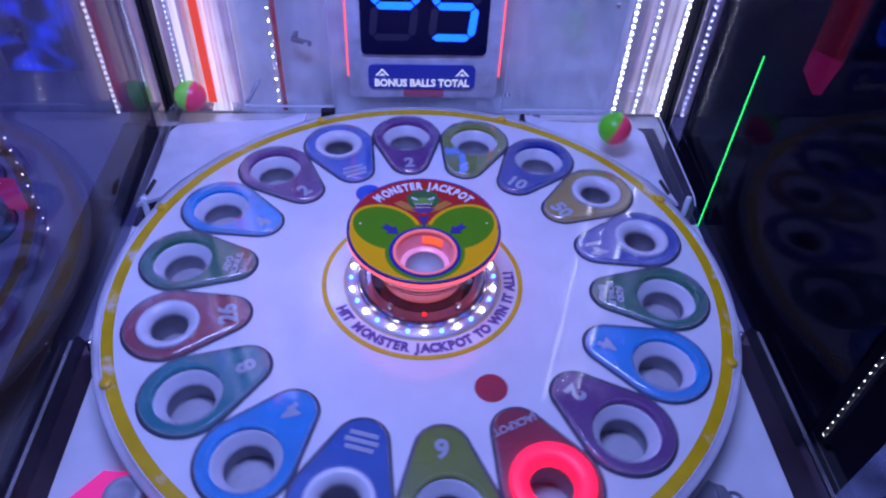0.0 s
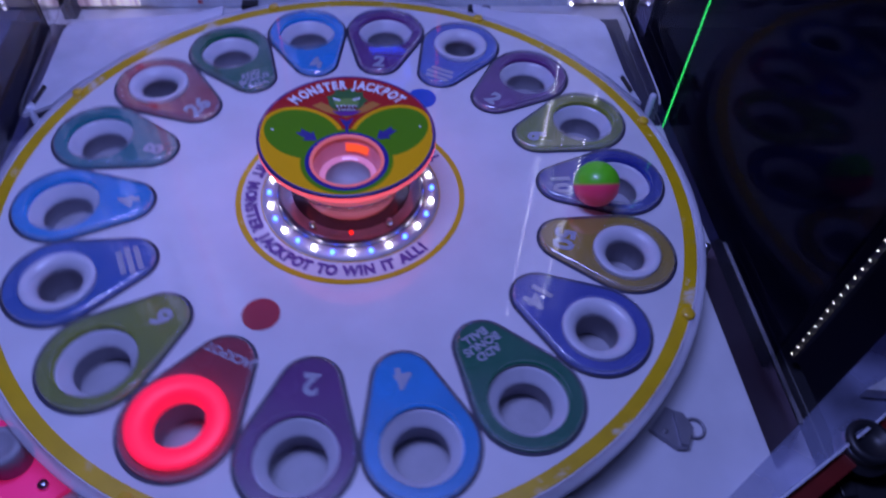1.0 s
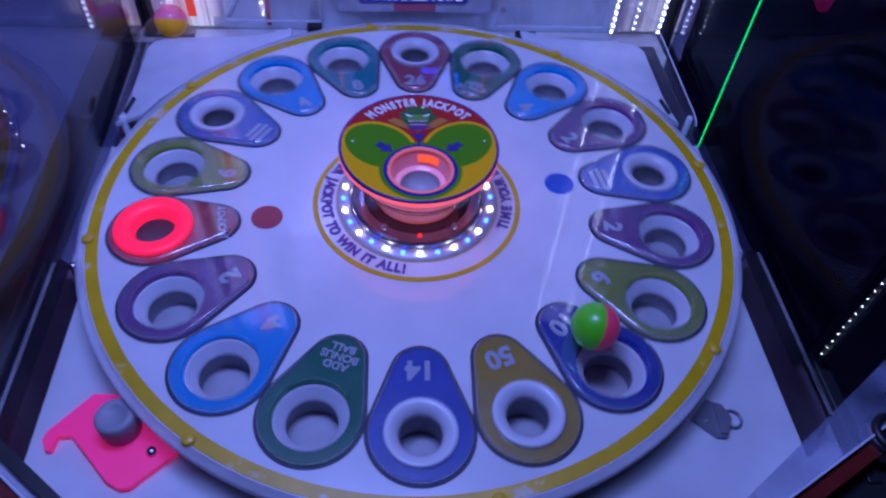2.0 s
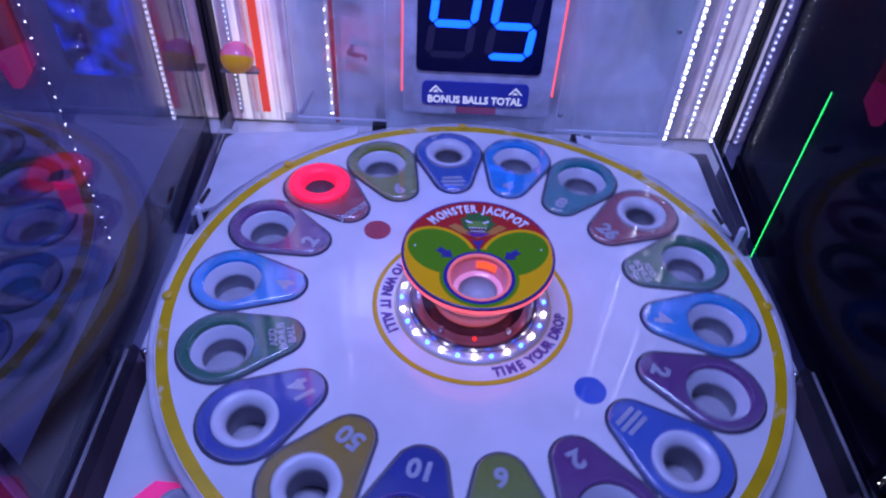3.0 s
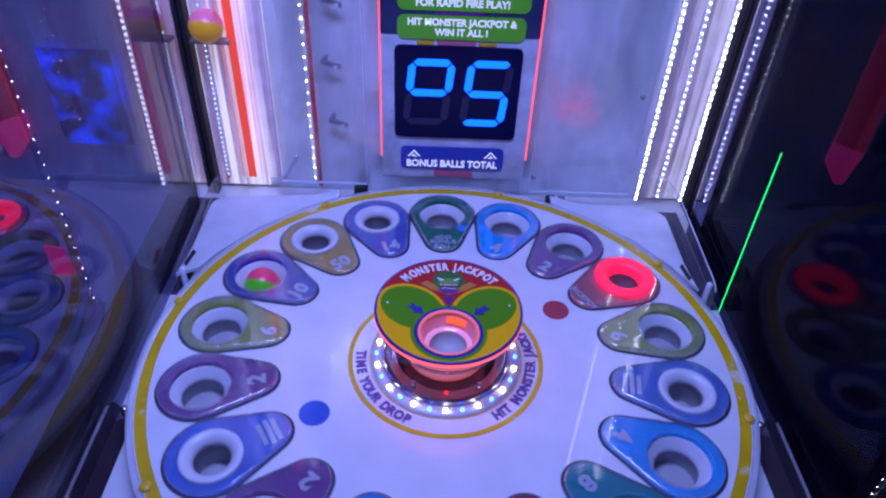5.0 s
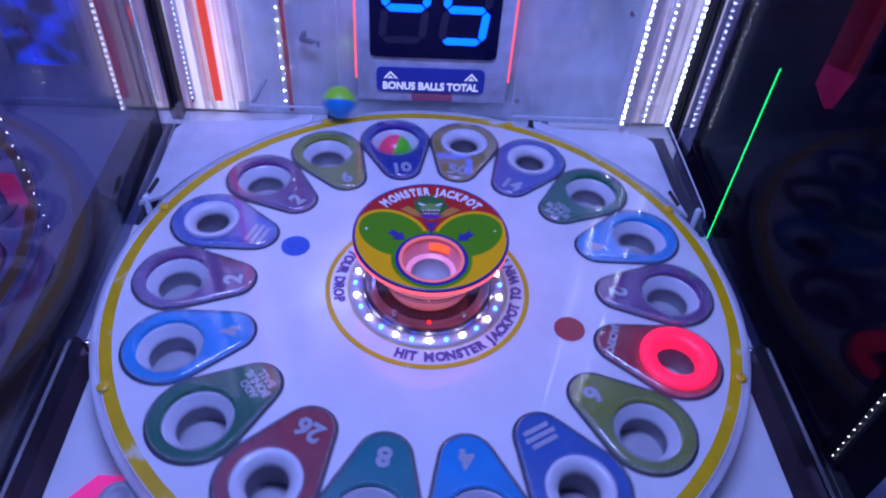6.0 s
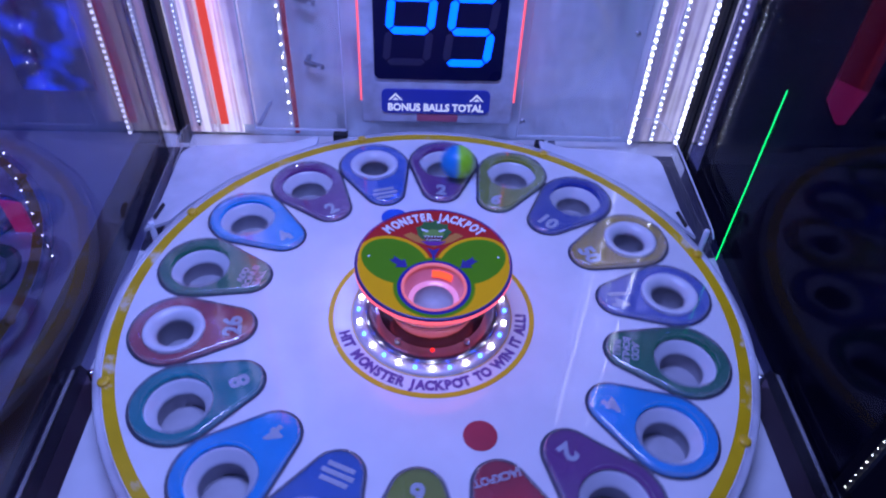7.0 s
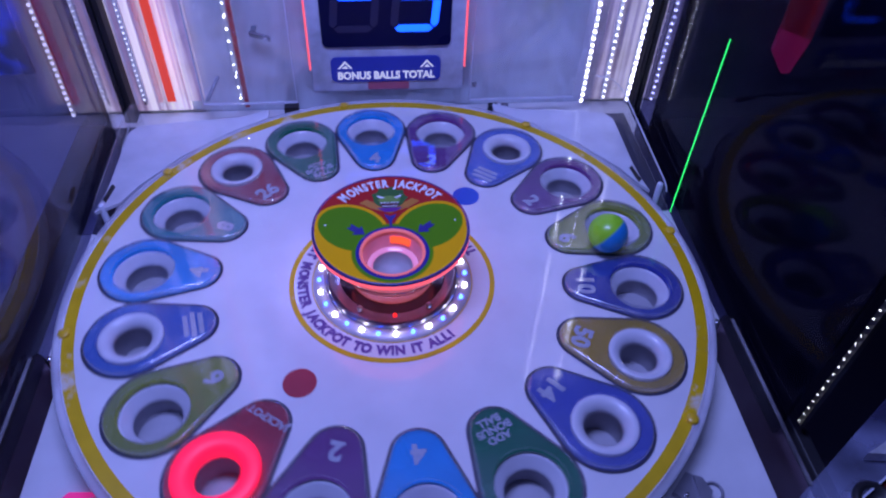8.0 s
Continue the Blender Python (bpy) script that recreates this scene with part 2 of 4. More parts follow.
COLUMN = streaked_diffuser("backlit_lift_plate", 0.16, 0.75)
COLUMN_R = streaked_diffuser("backlit_column_plate", 0.02, 0.42)
# blurred blue glow put into a surface as noisy emission
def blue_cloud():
    m = mat("cloudy_blue_glow", (0.10, 0.14, 0.40), 0.3, vary=0.3, emit=(0.004, 0.05, 1.0), power=0.3)
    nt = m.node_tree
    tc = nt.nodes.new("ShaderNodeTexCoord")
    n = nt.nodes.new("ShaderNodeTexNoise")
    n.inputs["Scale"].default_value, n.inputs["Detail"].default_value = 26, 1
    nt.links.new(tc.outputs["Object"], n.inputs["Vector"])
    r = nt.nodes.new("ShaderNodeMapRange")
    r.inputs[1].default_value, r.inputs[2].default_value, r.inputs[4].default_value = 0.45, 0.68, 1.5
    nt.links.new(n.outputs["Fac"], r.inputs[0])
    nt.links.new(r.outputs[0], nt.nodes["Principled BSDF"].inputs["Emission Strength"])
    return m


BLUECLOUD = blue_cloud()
MIRROR = patchy_mirror()
YELLOW = worn_yellow()
YKNOB = mat("yellow_plastic_cap", (0.75, 0.46, 0.02), 0.3, coat=0.4)


def two_tone(name, a, b_):
    """Ball of two colours, split across the middle."""
    m = mat(name, a, 0.3, vary=0.05, coat=0.3)
    nt = m.node_tree
    b = nt.nodes["Principled BSDF"]
    tc = nt.nodes.new("ShaderNodeTexCoord")
    sp = nt.nodes.new("ShaderNodeSeparateXYZ")
    nt.links.new(tc.outputs["Object"], sp.inputs[0])
    mr = nt.nodes.new("ShaderNodeMapRange")
    mr.inputs[1].default_value, mr.inputs[2].default_value = -0.002, 0.002
    nt.links.new(sp.outputs["Z"], mr.inputs[0])
    mx = nt.nodes.new("ShaderNodeMix")
    mx.data_type = "RGBA"
    mx.inputs["A"].default_value, mx.inputs["B"].default_value = (*a, 1), (*b_, 1)
    nt.links.new(mr.outputs[0], mx.inputs["Factor"])
    nt.links.new(mx.outputs["Result"], b.inputs["Base Color"])
    # faint emission in the ball's own colours brightens it
    nt.links.new(mx.outputs["Result"], b.inputs["Emission Color"])
    b.inputs["Emission Strength"].default_value = 0.07
    return m


def target_art():
    """Printed face of the jackpot target: red field, two green discs edged yellow, yellow foot, navy rim."""
    m = mat("target_face_print", (1, 1, 1), 0.5, vary=0.1, scale=60)
    nt = m.node_tree
    b = nt.nodes["Principled BSDF"]
    b.inputs["Specular IOR Level"].default_value = 0.15
    tc = nt.nodes.new("ShaderNodeTexCoord")

    def disc(cx, cy, r, soft=0.0006):
        d = nt.nodes.new("ShaderNodeVectorMath")
        d.operation = "DISTANCE"
        d.inputs[1].default_value = (cx, cy, 0)
        fl = nt.nodes.new("ShaderNodeVectorMath")
        fl.operation = "MULTIPLY"
        fl.inputs[1].default_value = (1, 1, 0)
        nt.links.new(tc.outputs["Object"], fl.inputs[0])
        nt.links.new(fl.outputs[0], d.inputs[0])
        r_ = nt.nodes.new("ShaderNodeMapRange")
        r_.inputs[1].default_value, r_.inputs[2].default_value = r - soft, r + soft
        r_.inputs[3].default_value, r_.inputs[4].default_value = 1, 0
        nt.links.new(d.outputs["Value"], r_.inputs[0])
        return r_.outputs[0]

    def below(y):
        s = nt.nodes.new("ShaderNodeSeparateXYZ")
        nt.links.new(tc.outputs["Object"], s.inputs[0])
        r_ = nt.nodes.new("ShaderNodeMapRange")
        r_.inputs[1].default_value, r_.inputs[2].default_value = y - 0.0006, y + 0.0006
        r_.inputs[3].default_value, r_.inputs[4].default_value = 1, 0
        nt.links.new(s.outputs["Y"], r_.inputs[0])
        return r_.outputs[0]

    cur = None

    def over(mask, colour):
        nonlocal cur
        mx = nt.nodes.new("ShaderNodeMix")
        mx.data_type = "RGBA"
        if cur is None:
            mx.inputs["A"].default_value = (0.45, 0.02, 0.02, 1)
        else:
            nt.links.new(cur, mx.inputs["A"])
        mx.inputs["B"].default_value = (*colour, 1)
        nt.links.new(mask, mx.inputs["Factor"])
        cur = mx.outputs["Result"]

    def lobe(side, a, b_):
        """Leaning oval on one side of the face."""
        sub = nt.nodes.new("ShaderNodeVectorMath")
        sub.operation = "SUBTRACT"
        sub.inputs[1].default_value = (side * 0.050, -0.001, 0)
        nt.links.new(tc.outputs["Object"], sub.inputs[0])
        ro = nt.nodes.new("ShaderNodeVectorRotate")
        ro.rotation_type = "Z_AXIS"
        ro.inputs["Angle"].default_value = radians(-40 * side)
        nt.links.new(sub.outputs[0], ro.inputs["Vector"])
        sc = nt.nodes.new("ShaderNodeVectorMath")
        sc.operation = "MULTIPLY"
        sc.inputs[1].default_value = (1 / a, 1 / b_, 0)
        nt.links.new(ro.outputs[0], sc.inputs[0])
        ln = nt.nodes.new("ShaderNodeVectorMath")
        ln.operation = "LENGTH"
        nt.links.new(sc.outputs[0], ln.inputs[0])
        r_ = nt.nodes.new("ShaderNodeMapRange")
        r_.inputs[1].default_value, r_.inputs[2].default_value = 0.985, 1.015
        r_.inputs[3].default_value, r_.inputs[4].default_value = 1, 0
        nt.links.new(ln.outputs["Value"], r_.inputs[0])
        return r_.outputs[0]

    gold, green, navy = (0.85, 0.42, 0.003), (0.085, 0.25, 0.005), (0.03, 0.02, 0.22)
    over(below(-0.004), gold)
    for side in (-1, 1):
        over(lobe(side, 0.052, 0.041), gold)
    for side in (-1, 1):
        over(lobe(side, 0.0470, 0.0360), green)
    over(disc(0, -0.046, 0.0505, 0.0012), green)
    over(disc(0, -0.046, 0.0455), navy)
    inv = nt.nodes.new("ShaderNodeMath")
    inv.operation = "SUBTRACT"
    inv.inputs[0].default_value = 1
    nt.links.new(disc(0, 0, 0.0972), inv.inputs[1])
    over(inv.outputs[0], navy)
    nt.links.new(cur, b.inputs["Base Color"])
    return m


# ---------------------------------------------------------------- mesh helpers
def part(name, bm, material, parent=None, label="", smooth=False):
    me = bpy.data.meshes.new(name)
    bm.normal_update()
    bm.to_mesh(me)
    bm.free()
    me.materials.append(material)
    if smooth:
        for p in me.polygons:
            p.use_smooth = True
    ob = new(name, me)
    if parent:
        ob.parent = parent
    if label:
        ob["label"] = label
    return ob


def share(ob, parent, m):
    """Another piece on the same mesh."""
    o = new(ob.name.split(".")[0], ob.data)
    o.parent = parent
    o.matrix_basis = m
    if "label" in ob:
        o["label"] = ob["label"]
    return o


def box(bm, x0, y0, z0, x1, y1, z1, bevel=0.0):
    made = bmesh.ops.create_cube(bm, size=1)["verts"]
    for v in made:
        v.co = Vector(((x0 + x1) / 2 + v.co.x * (x1 - x0), (y0 + y1) / 2 + v.co.y * (y1 - y0), (z0 + z1) / 2 + v.co.z * (z1 - z0)))
    if bevel:
        edges = list({e for v in made for e in v.link_edges})
        bmesh.ops.bevel(bm, geom=edges, offset=bevel, segments=2, affect="EDGES", profile=0.5)
    return bm


def boxed(*a, **k):
    return box(bmesh.new(), *a, **k)


def lathe(profile, seg=48, cx=0.0, cy=0.0, bm=None):
    bm = bm or bmesh.new()
    rings = []
    for r, z in profile:
        if r < 1e-6:
            rings.append([bm.verts.new((cx, cy, z))])
        else:
            rings.append([bm.verts.new((cx + r * math.cos(2 * math.pi * i / seg), cy + r * math.sin(2 * math.pi * i / seg), z)) for i in range(seg)])
    for a, b in zip(rings, rings[1:]):
        for i in range(seg):
            j = (i + 1) % seg
            if len(a) == 1 and len(b) == 1:
                continue
            if len(a) == 1:
                bm.faces.new((a[0], b[j], b[i]))
            elif len(b) == 1:
                bm.faces.new((a[i], a[j], b[0]))
            else:
                bm.faces.new((a[i], a[j], b[j], b[i]))
    bmesh.ops.recalc_face_normals(bm, faces=bm.faces)
    return bm


def circle(cx, cy, r, n):
    return [(cx + r * math.cos(2 * math.pi * i / n), cy + r * math.sin(2 * math.pi * i / n)) for i in range(n)]


def filled(loops, z, bm=None):
    """Flat face between the first outline and the holes in it."""
    bm = bm or bmesh.new()
    edges, rings = [], []
    for pts in loops:
        vs = [bm.verts.new((x, y, z)) for x, y in pts]
        rings.append(vs)
        edges += [bm.edges.new((vs[i], vs[(i + 1) % len(vs)])) for i in range(len(vs))]
    made = bmesh.ops.triangle_fill(bm, use_beauty=True, use_dissolve=False, edges=edges, normal=(0, 0, 1))
    for f in made["geom"]:
        if isinstance(f, bmesh.types.BMFace) and f.normal.z < 0:
            f.normal_flip()
    return bm, rings


def wall_down(bm, ring, z, scale=None):
    low = [bm.verts.new((v.co.x, v.co.y, z)) for v in ring]
    n = len(ring)
    for i in range(n):
        j = (i + 1) % n
        bm.faces.new((ring[i], low[i], low[j], ring[j]))
    return low


def text_mesh(body, size, depth=0.0004, bold=0.02):
    cu = bpy.data.curves.new("lettering", "FONT")
    cu.body, cu.size, cu.extrude, cu.offset = body, size, depth, bold * size
    cu.align_x, cu.align_y = "CENTER", "CENTER"
    cu.resolution_u = 3
    ob = new("lettering", cu)
    bpy.context.view_layer.update()
    me = bpy.data.meshes.new_from_object(ob.evaluated_get(bpy.context.evaluated_depsgraph_get()))
    bpy.data.objects.remove(ob)
    bpy.data.curves.remove(cu)
    bm = bmesh.new()
    bm.from_mesh(me)
    bmesh.ops.remove_doubles(bm, verts=bm.verts, dist=1e-6)
    bm.to_mesh(me)
    bm.free()
    return me


def add_mesh(bm, me, m):
    n = len(bm.verts)
    bm.from_mesh(me)
    bm.verts.ensure_lookup_table()
    for v in bm.verts[n:]:
        v.co = m @ v.co
    return bm


def text_part(name, body, size, m, material, parent, label="", bold=0.02, wide=1.0):
    bm = bmesh.new()
    add_mesh(bm, text_mesh(body, size, bold=bold), m @ Matrix.Diagonal((wide, 1, 1, 1)))
    return part(name, bm, material, parent, label)


def arc_text(parent, material, body, radius, centre, step, size, outward, z, cx=0.0, cy=0.0, bold=0.045, squeeze=0.86):
    """Letters round a circle. outward: their tops point away from the middle."""
    cache = {}
    widths = [{"M": 1.5, "W": 1.5, "N": 1.12, "O": 1.18, "K": 1.05, "I": 0.55, "J": 0.75, " ": 0.62, "!": 0.6, "T": 0.92, "L": 0.85, "E": 0.88, "S": 0.9}.get(c, 1.0) for c in body]
    at = -sum(widths) / 2
    for ch, wd in zip(body, widths):
        mid = at + wd / 2
        at += wd
        if ch == " ":
            continue
        if ch not in cache:
            cache[ch] = text_mesh(ch, size, bold=bold)
            cache[ch].materials.clear()
            cache[ch].materials.append(material)
        off = mid * step
        a = centre - off if outward else centre + off
        turn = a - 90 if outward else a + 90
        m = pose(cx + radius * math.cos(radians(a)), cy + radius * math.sin(radians(a)), z, 0, 0, turn)
        o = new("letter", cache[ch])
        o.parent = parent
        o.matrix_basis = m @ Matrix.Diagonal((squeeze, 1, 1, 1))


def thing(name, label, category, group="", kind="", at=(0, 0, 0)):
    ob = new(name)
    ob.location = at
    ob.empty_display_size = 0.02
    return tagged(ob, label, category, group, kind)


# ---------------------------------------------------------------- structure
FLOOR_Z, BACK = -0.050, 0.488

deck = part("deck", boxed(-0.4695, -0.43, FLOOR_Z - 0.02, 0.475, BACK - 0.002, FLOOR_Z, bevel=0.002), DECK)
tagged(deck, "white laminate deck under the spinning wheel", "deck", kind="structure")
deck2 = part("deck", boxed(-1.55, -0.40, FLOOR_Z - 0.02, -0.54, BACK - 0.002, FLOOR_Z, bevel=0.002), DECK)
tagged(deck2, "white laminate deck of the neighbouring game", "deck", kind="structure")
wall_back = part("wall_back", boxed(-0.475, BACK, -0.1, 0.50, BACK + 0.02, 0.62), MIRROR)
tagged(wall_back, "brushed mirror-like back wall of the cabinet", "wall", kind="structure")
wall_back2 = part("wall_back_left", boxed(-1.6, BACK, -0.1, -0.48, BACK + 0.02, 0.62), MIRROR)
tagged(wall_back2, "brushed mirror-like back wall of the neighbouring game", "wall", kind="structure")
# unseen dark wall, added to keep the lamp's mirrored glare off the wheel
wall_top = part("wall_glare_stop", boxed(-1.6, BACK, 0.622, 0.50, BACK + 0.02, 1.3), POST)
tagged(wall_top, "dark upper back wall, added out of view to cut glare", "wall", kind="structure")
room = part("room_floor", boxed(-2.6, -2.6, -0.95, 2.6, 2.2, -0.9), DARKWALL)
tagged(room, "dark arcade floor", "floor", kind="structure")
for nm, b in (("wall_north", (-2.6, 2.2, -0.9, 2.6, 2.3, 2.2)), ("wall_south", (-2.6, -2.7, -0.9, 2.6, -2.6, 2.2)),
              ("wall_east", (2.6, -2.6, -0.9, 2.7, 2.2, 2.2)), ("wall_west", (-2.7, -2.6, -0.9, -2.6, 2.2, 2.2)), ("ceiling", (-2.6, -2.6, 2.2, 2.6, 2.2, 2.3))):
    tagged(part(nm, boxed(*b), DARKWALL), "dark arcade wall" if nm != "ceiling" else "dark arcade ceiling", nm.split("_")[0], kind="structure")
tagged(part("wall_right_outer", boxed(1.05, -0.6, -0.5, 1.07, 1.0, 1.3), DARKWALL), "dark panel beyond the side pane", "wall", kind="structure")
tagged(part("deck_right_outer", boxed(0.50, -0.6, -0.12, 1.05, 0.9, -0.10), DARKWALL), "dark ledge beyond the side pane", "ledge", kind="structure")

# cabinet body below the deck
for b in ((-1.55, -0.455, -0.90, 0.475, -0.431, -0.092), (-1.55, BACK - 0.03, -0.90, 0.475, BACK - 0.003, -0.102), (-1.58, -0.43, -0.90, -1.551, BACK - 0.003, -0.02), (0.476, -0.43, -0.90, 0.499, BACK - 0.003, -0.102)):
    tagged(part("cabinet_panel", boxed(*b, bevel=0.003), POST), "black painted panel of the cabinet body", "panel", kind="structure")

# corner posts
for x0, x1, nm in ((-0.4535, -0.4445, "post_left"), (0.4755, 0.4845, "post_right")):
    tagged(part(nm, boxed(x0, 0.455, -0.09, x1, 0.484, 1.3, bevel=0.001), POST), "black painted cabinet post", "post", kind="structure")
for x0, x1, nm in ((-0.462, -0.4545, "trim_left"), (0.4856, 0.493, "trim_right")):
    tagged(part(nm, boxed(x0, 0.375, -0.05, x1, 0.484, 1.3), POLISHED), "polished mirror strip beside the corner post", "mirror strip", kind="structure")

tagged(part("ceiling_canopy", boxed(-1.6, -0.52, 1.30, 0.50, BACK + 0.02, 1.33), POST), "dark canopy over the games", "canopy", kind="structure")
chute = thing("ball_chute", "small dark ball chute hanging from the canopy", "chute")
part("tray", boxed(0.262, -0.17, 1.160, 0.338, -0.06, 1.166), BLACK, chute)
part("hanger", boxed(0.262, -0.178, 1.160, 0.338, -0.171, 1.30), BLACK, chute)

# side panes
for x, nm in ((-0.4565, "window_left"), (0.462, "window_right")):
    w = thing(nm, "clear side pane of the game cabinet", "window", kind="structure")
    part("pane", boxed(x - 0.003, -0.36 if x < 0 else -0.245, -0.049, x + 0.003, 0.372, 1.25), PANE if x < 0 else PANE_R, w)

# divider rail beneath the left pane
rail = thing("divider_rail", "black rail with worn gold trim between two games", "rail")
part("rail", boxed(-0.492, -0.40, -0.08, -0.470, 0.44, -0.036, bevel=0.002), BLACK, rail)
part("gold_trim", boxed(-0.538, -0.40, -0.08, -0.494, 0.44, -0.040, bevel=0.004), GOLD, rail, "worn gold trim strip")
rail = thing("divider_rail", "black rail under the side pane", "rail")
part("rail", boxed(0.480, -0.40, -0.08, 0.497, 0.370, -0.036, bevel=0.002), BLACK, rail)


def led_strip(name, x, y, z0, z1, step, material, size, label, backing, facing=(0, -1)):
    s = thing(name, label, "led strip", "led strips", at=(x, y, z0))
    fx, fy = facing
    w = 0.004
    part("backing", boxed(-w - abs(fx) * -0.002, -w - abs(fy) * -0.002, 0, w, w, z1 - z0), backing, s)
    led = None
    n = int((z1 - z0) / step)
    for i in range(n):
        m = pose(fx * (w + size * 0.4), fy * (w + size * 0.4), (i + 0.5) * step)
        if led is None:
            led = part("led", boxed(-size, -size * 0.5, -size, size, size * 0.5, size, bevel=size * 0.2), material, s)
            led.matrix_basis = m
        else:
            share(led, s, m)
    return s


# lit light columns in the back corners
led_strip("led_strip", 0.374, 0.452, -0.03, 1.0, 0.0128, LEDSTRIP, 0.0017, "white led strip standing against the back wall", FROST)
led_strip("led_strip", 0.418, 0.462, -0.03, 1.0, 0.0128, LEDSTRIP, 0.0010, "white led strip standing against the back wall", FROST)
led_strip("led_strip", 0.462, 0.452, -0.03, 1.0, 0.0128, LEDSTRIP, 0.0018, "white led strip standing beside the corner post", FROST)
led_strip("led_strip", -0.545, 0.452, -0.03, 1.0, 0.0115, DIMSTRIP, 0.0026, "white led strip of the neighbouring game", FROST)
led_strip("led_strip", 0.479, -0.252, -0.016, 0.45, 0.0138, FINELED, 0.00055, "fine led strip along the side pane", BLACK, (-1, 0))
led_strip("led_strip", -0.248, 0.438, 0.0, 1.0, 0.022, BEADLED, 0.0006, "fine led strip beside the red strip", CLEAR)

# leds added to imitate a bright glinting line in the lift
led_strip("led_strip", -0.4205, 0.464, -0.01, 1.0, 0.0100, DIMSTRIP, 0.0010, "fine led strip inside the ball lift", FROST)
led_strip("led_strip", -0.481, 0.0, 0.09, 0.62, 0.0175, NBLED, 0.0006, "fine led strip along the neighbouring side pane", CLEAR, (1, 0))
# edge-lit strip at the side pane
tagged(part("light_strip", boxed(0.4568, 0.1565, -0.045, 0.4580, 0.1578, 0.264, bevel=0.0003), STICK), "thin edge-lit green strip by the side pane", "light strip")

# ---------------------------------------------------------------- prize wheel
R_HOLE, R_TIP, R1, R2 = 0.341, 0.267, 0.0575, 0.0315


def tear(grow, n1=30, n2=14):
    d, r1, r2 = R_HOLE - R_TIP, R1 + grow, R2 + grow
    b = math.degrees(math.acos((R1 - R2) / d))
    pts = []
    for i in range(n1 + 1):
        a = radians(-(180 - b) + (360 - 2 * b) * i / n1)
        pts.append((R_HOLE + r1 * math.cos(a), r1 * math.sin(a)))
    for i in range(n2 + 1):
        a = radians(180 - b + 2 * b * i / n2)
        pts.append((R_TIP + r2 * math.cos(a), r2 * math.sin(a)))
    return pts


def turned(pts, deg):
    c, s = math.cos(radians(deg)), math.sin(radians(deg))
    return [(x * c - y * s, x * s + y * c) for x, y in pts]


POCKETS = [("JACKPOT", (0.42, 0.03, 0.06), "red"), ("6", (0.27, 0.33, 0.04), "olive"), ("", (0.04, 0.15, 0.55), "blue"),
           ("4", (0.001, 0.36, 0.88), "bright blue"), ("8", (0.003, 0.26, 0.31), "teal"), ("26", (0.42, 0.05, 0.08), "red"),
           ("ADD|BONUS|BALL", (0.002, 0.17, 0.085), "dark green"), ("4", (0.001, 0.36, 0.88), "bright blue"), ("2", (0.19, 0.05, 0.25), "purple"),
           ("", (0.05, 0.15, 0.62), "blue"), ("2", (0.19, 0.05, 0.25), "purple"), ("6", (0.27, 0.33, 0.04), "olive"),
           ("10", (0.01, 0.035, 0.36), "deep blue"), ("50", (0.46, 0.30, 0.02), "gold"), ("14", (0.06, 0.10, 0.50), "violet blue"),
           ("ADD|BONUS|BALL", (0.002, 0.17, 0.085), "dark green"), ("4", (0.001, 0.36, 0.88), "bright blue"), ("2", (0.19, 0.05, 0.25), "purple")]


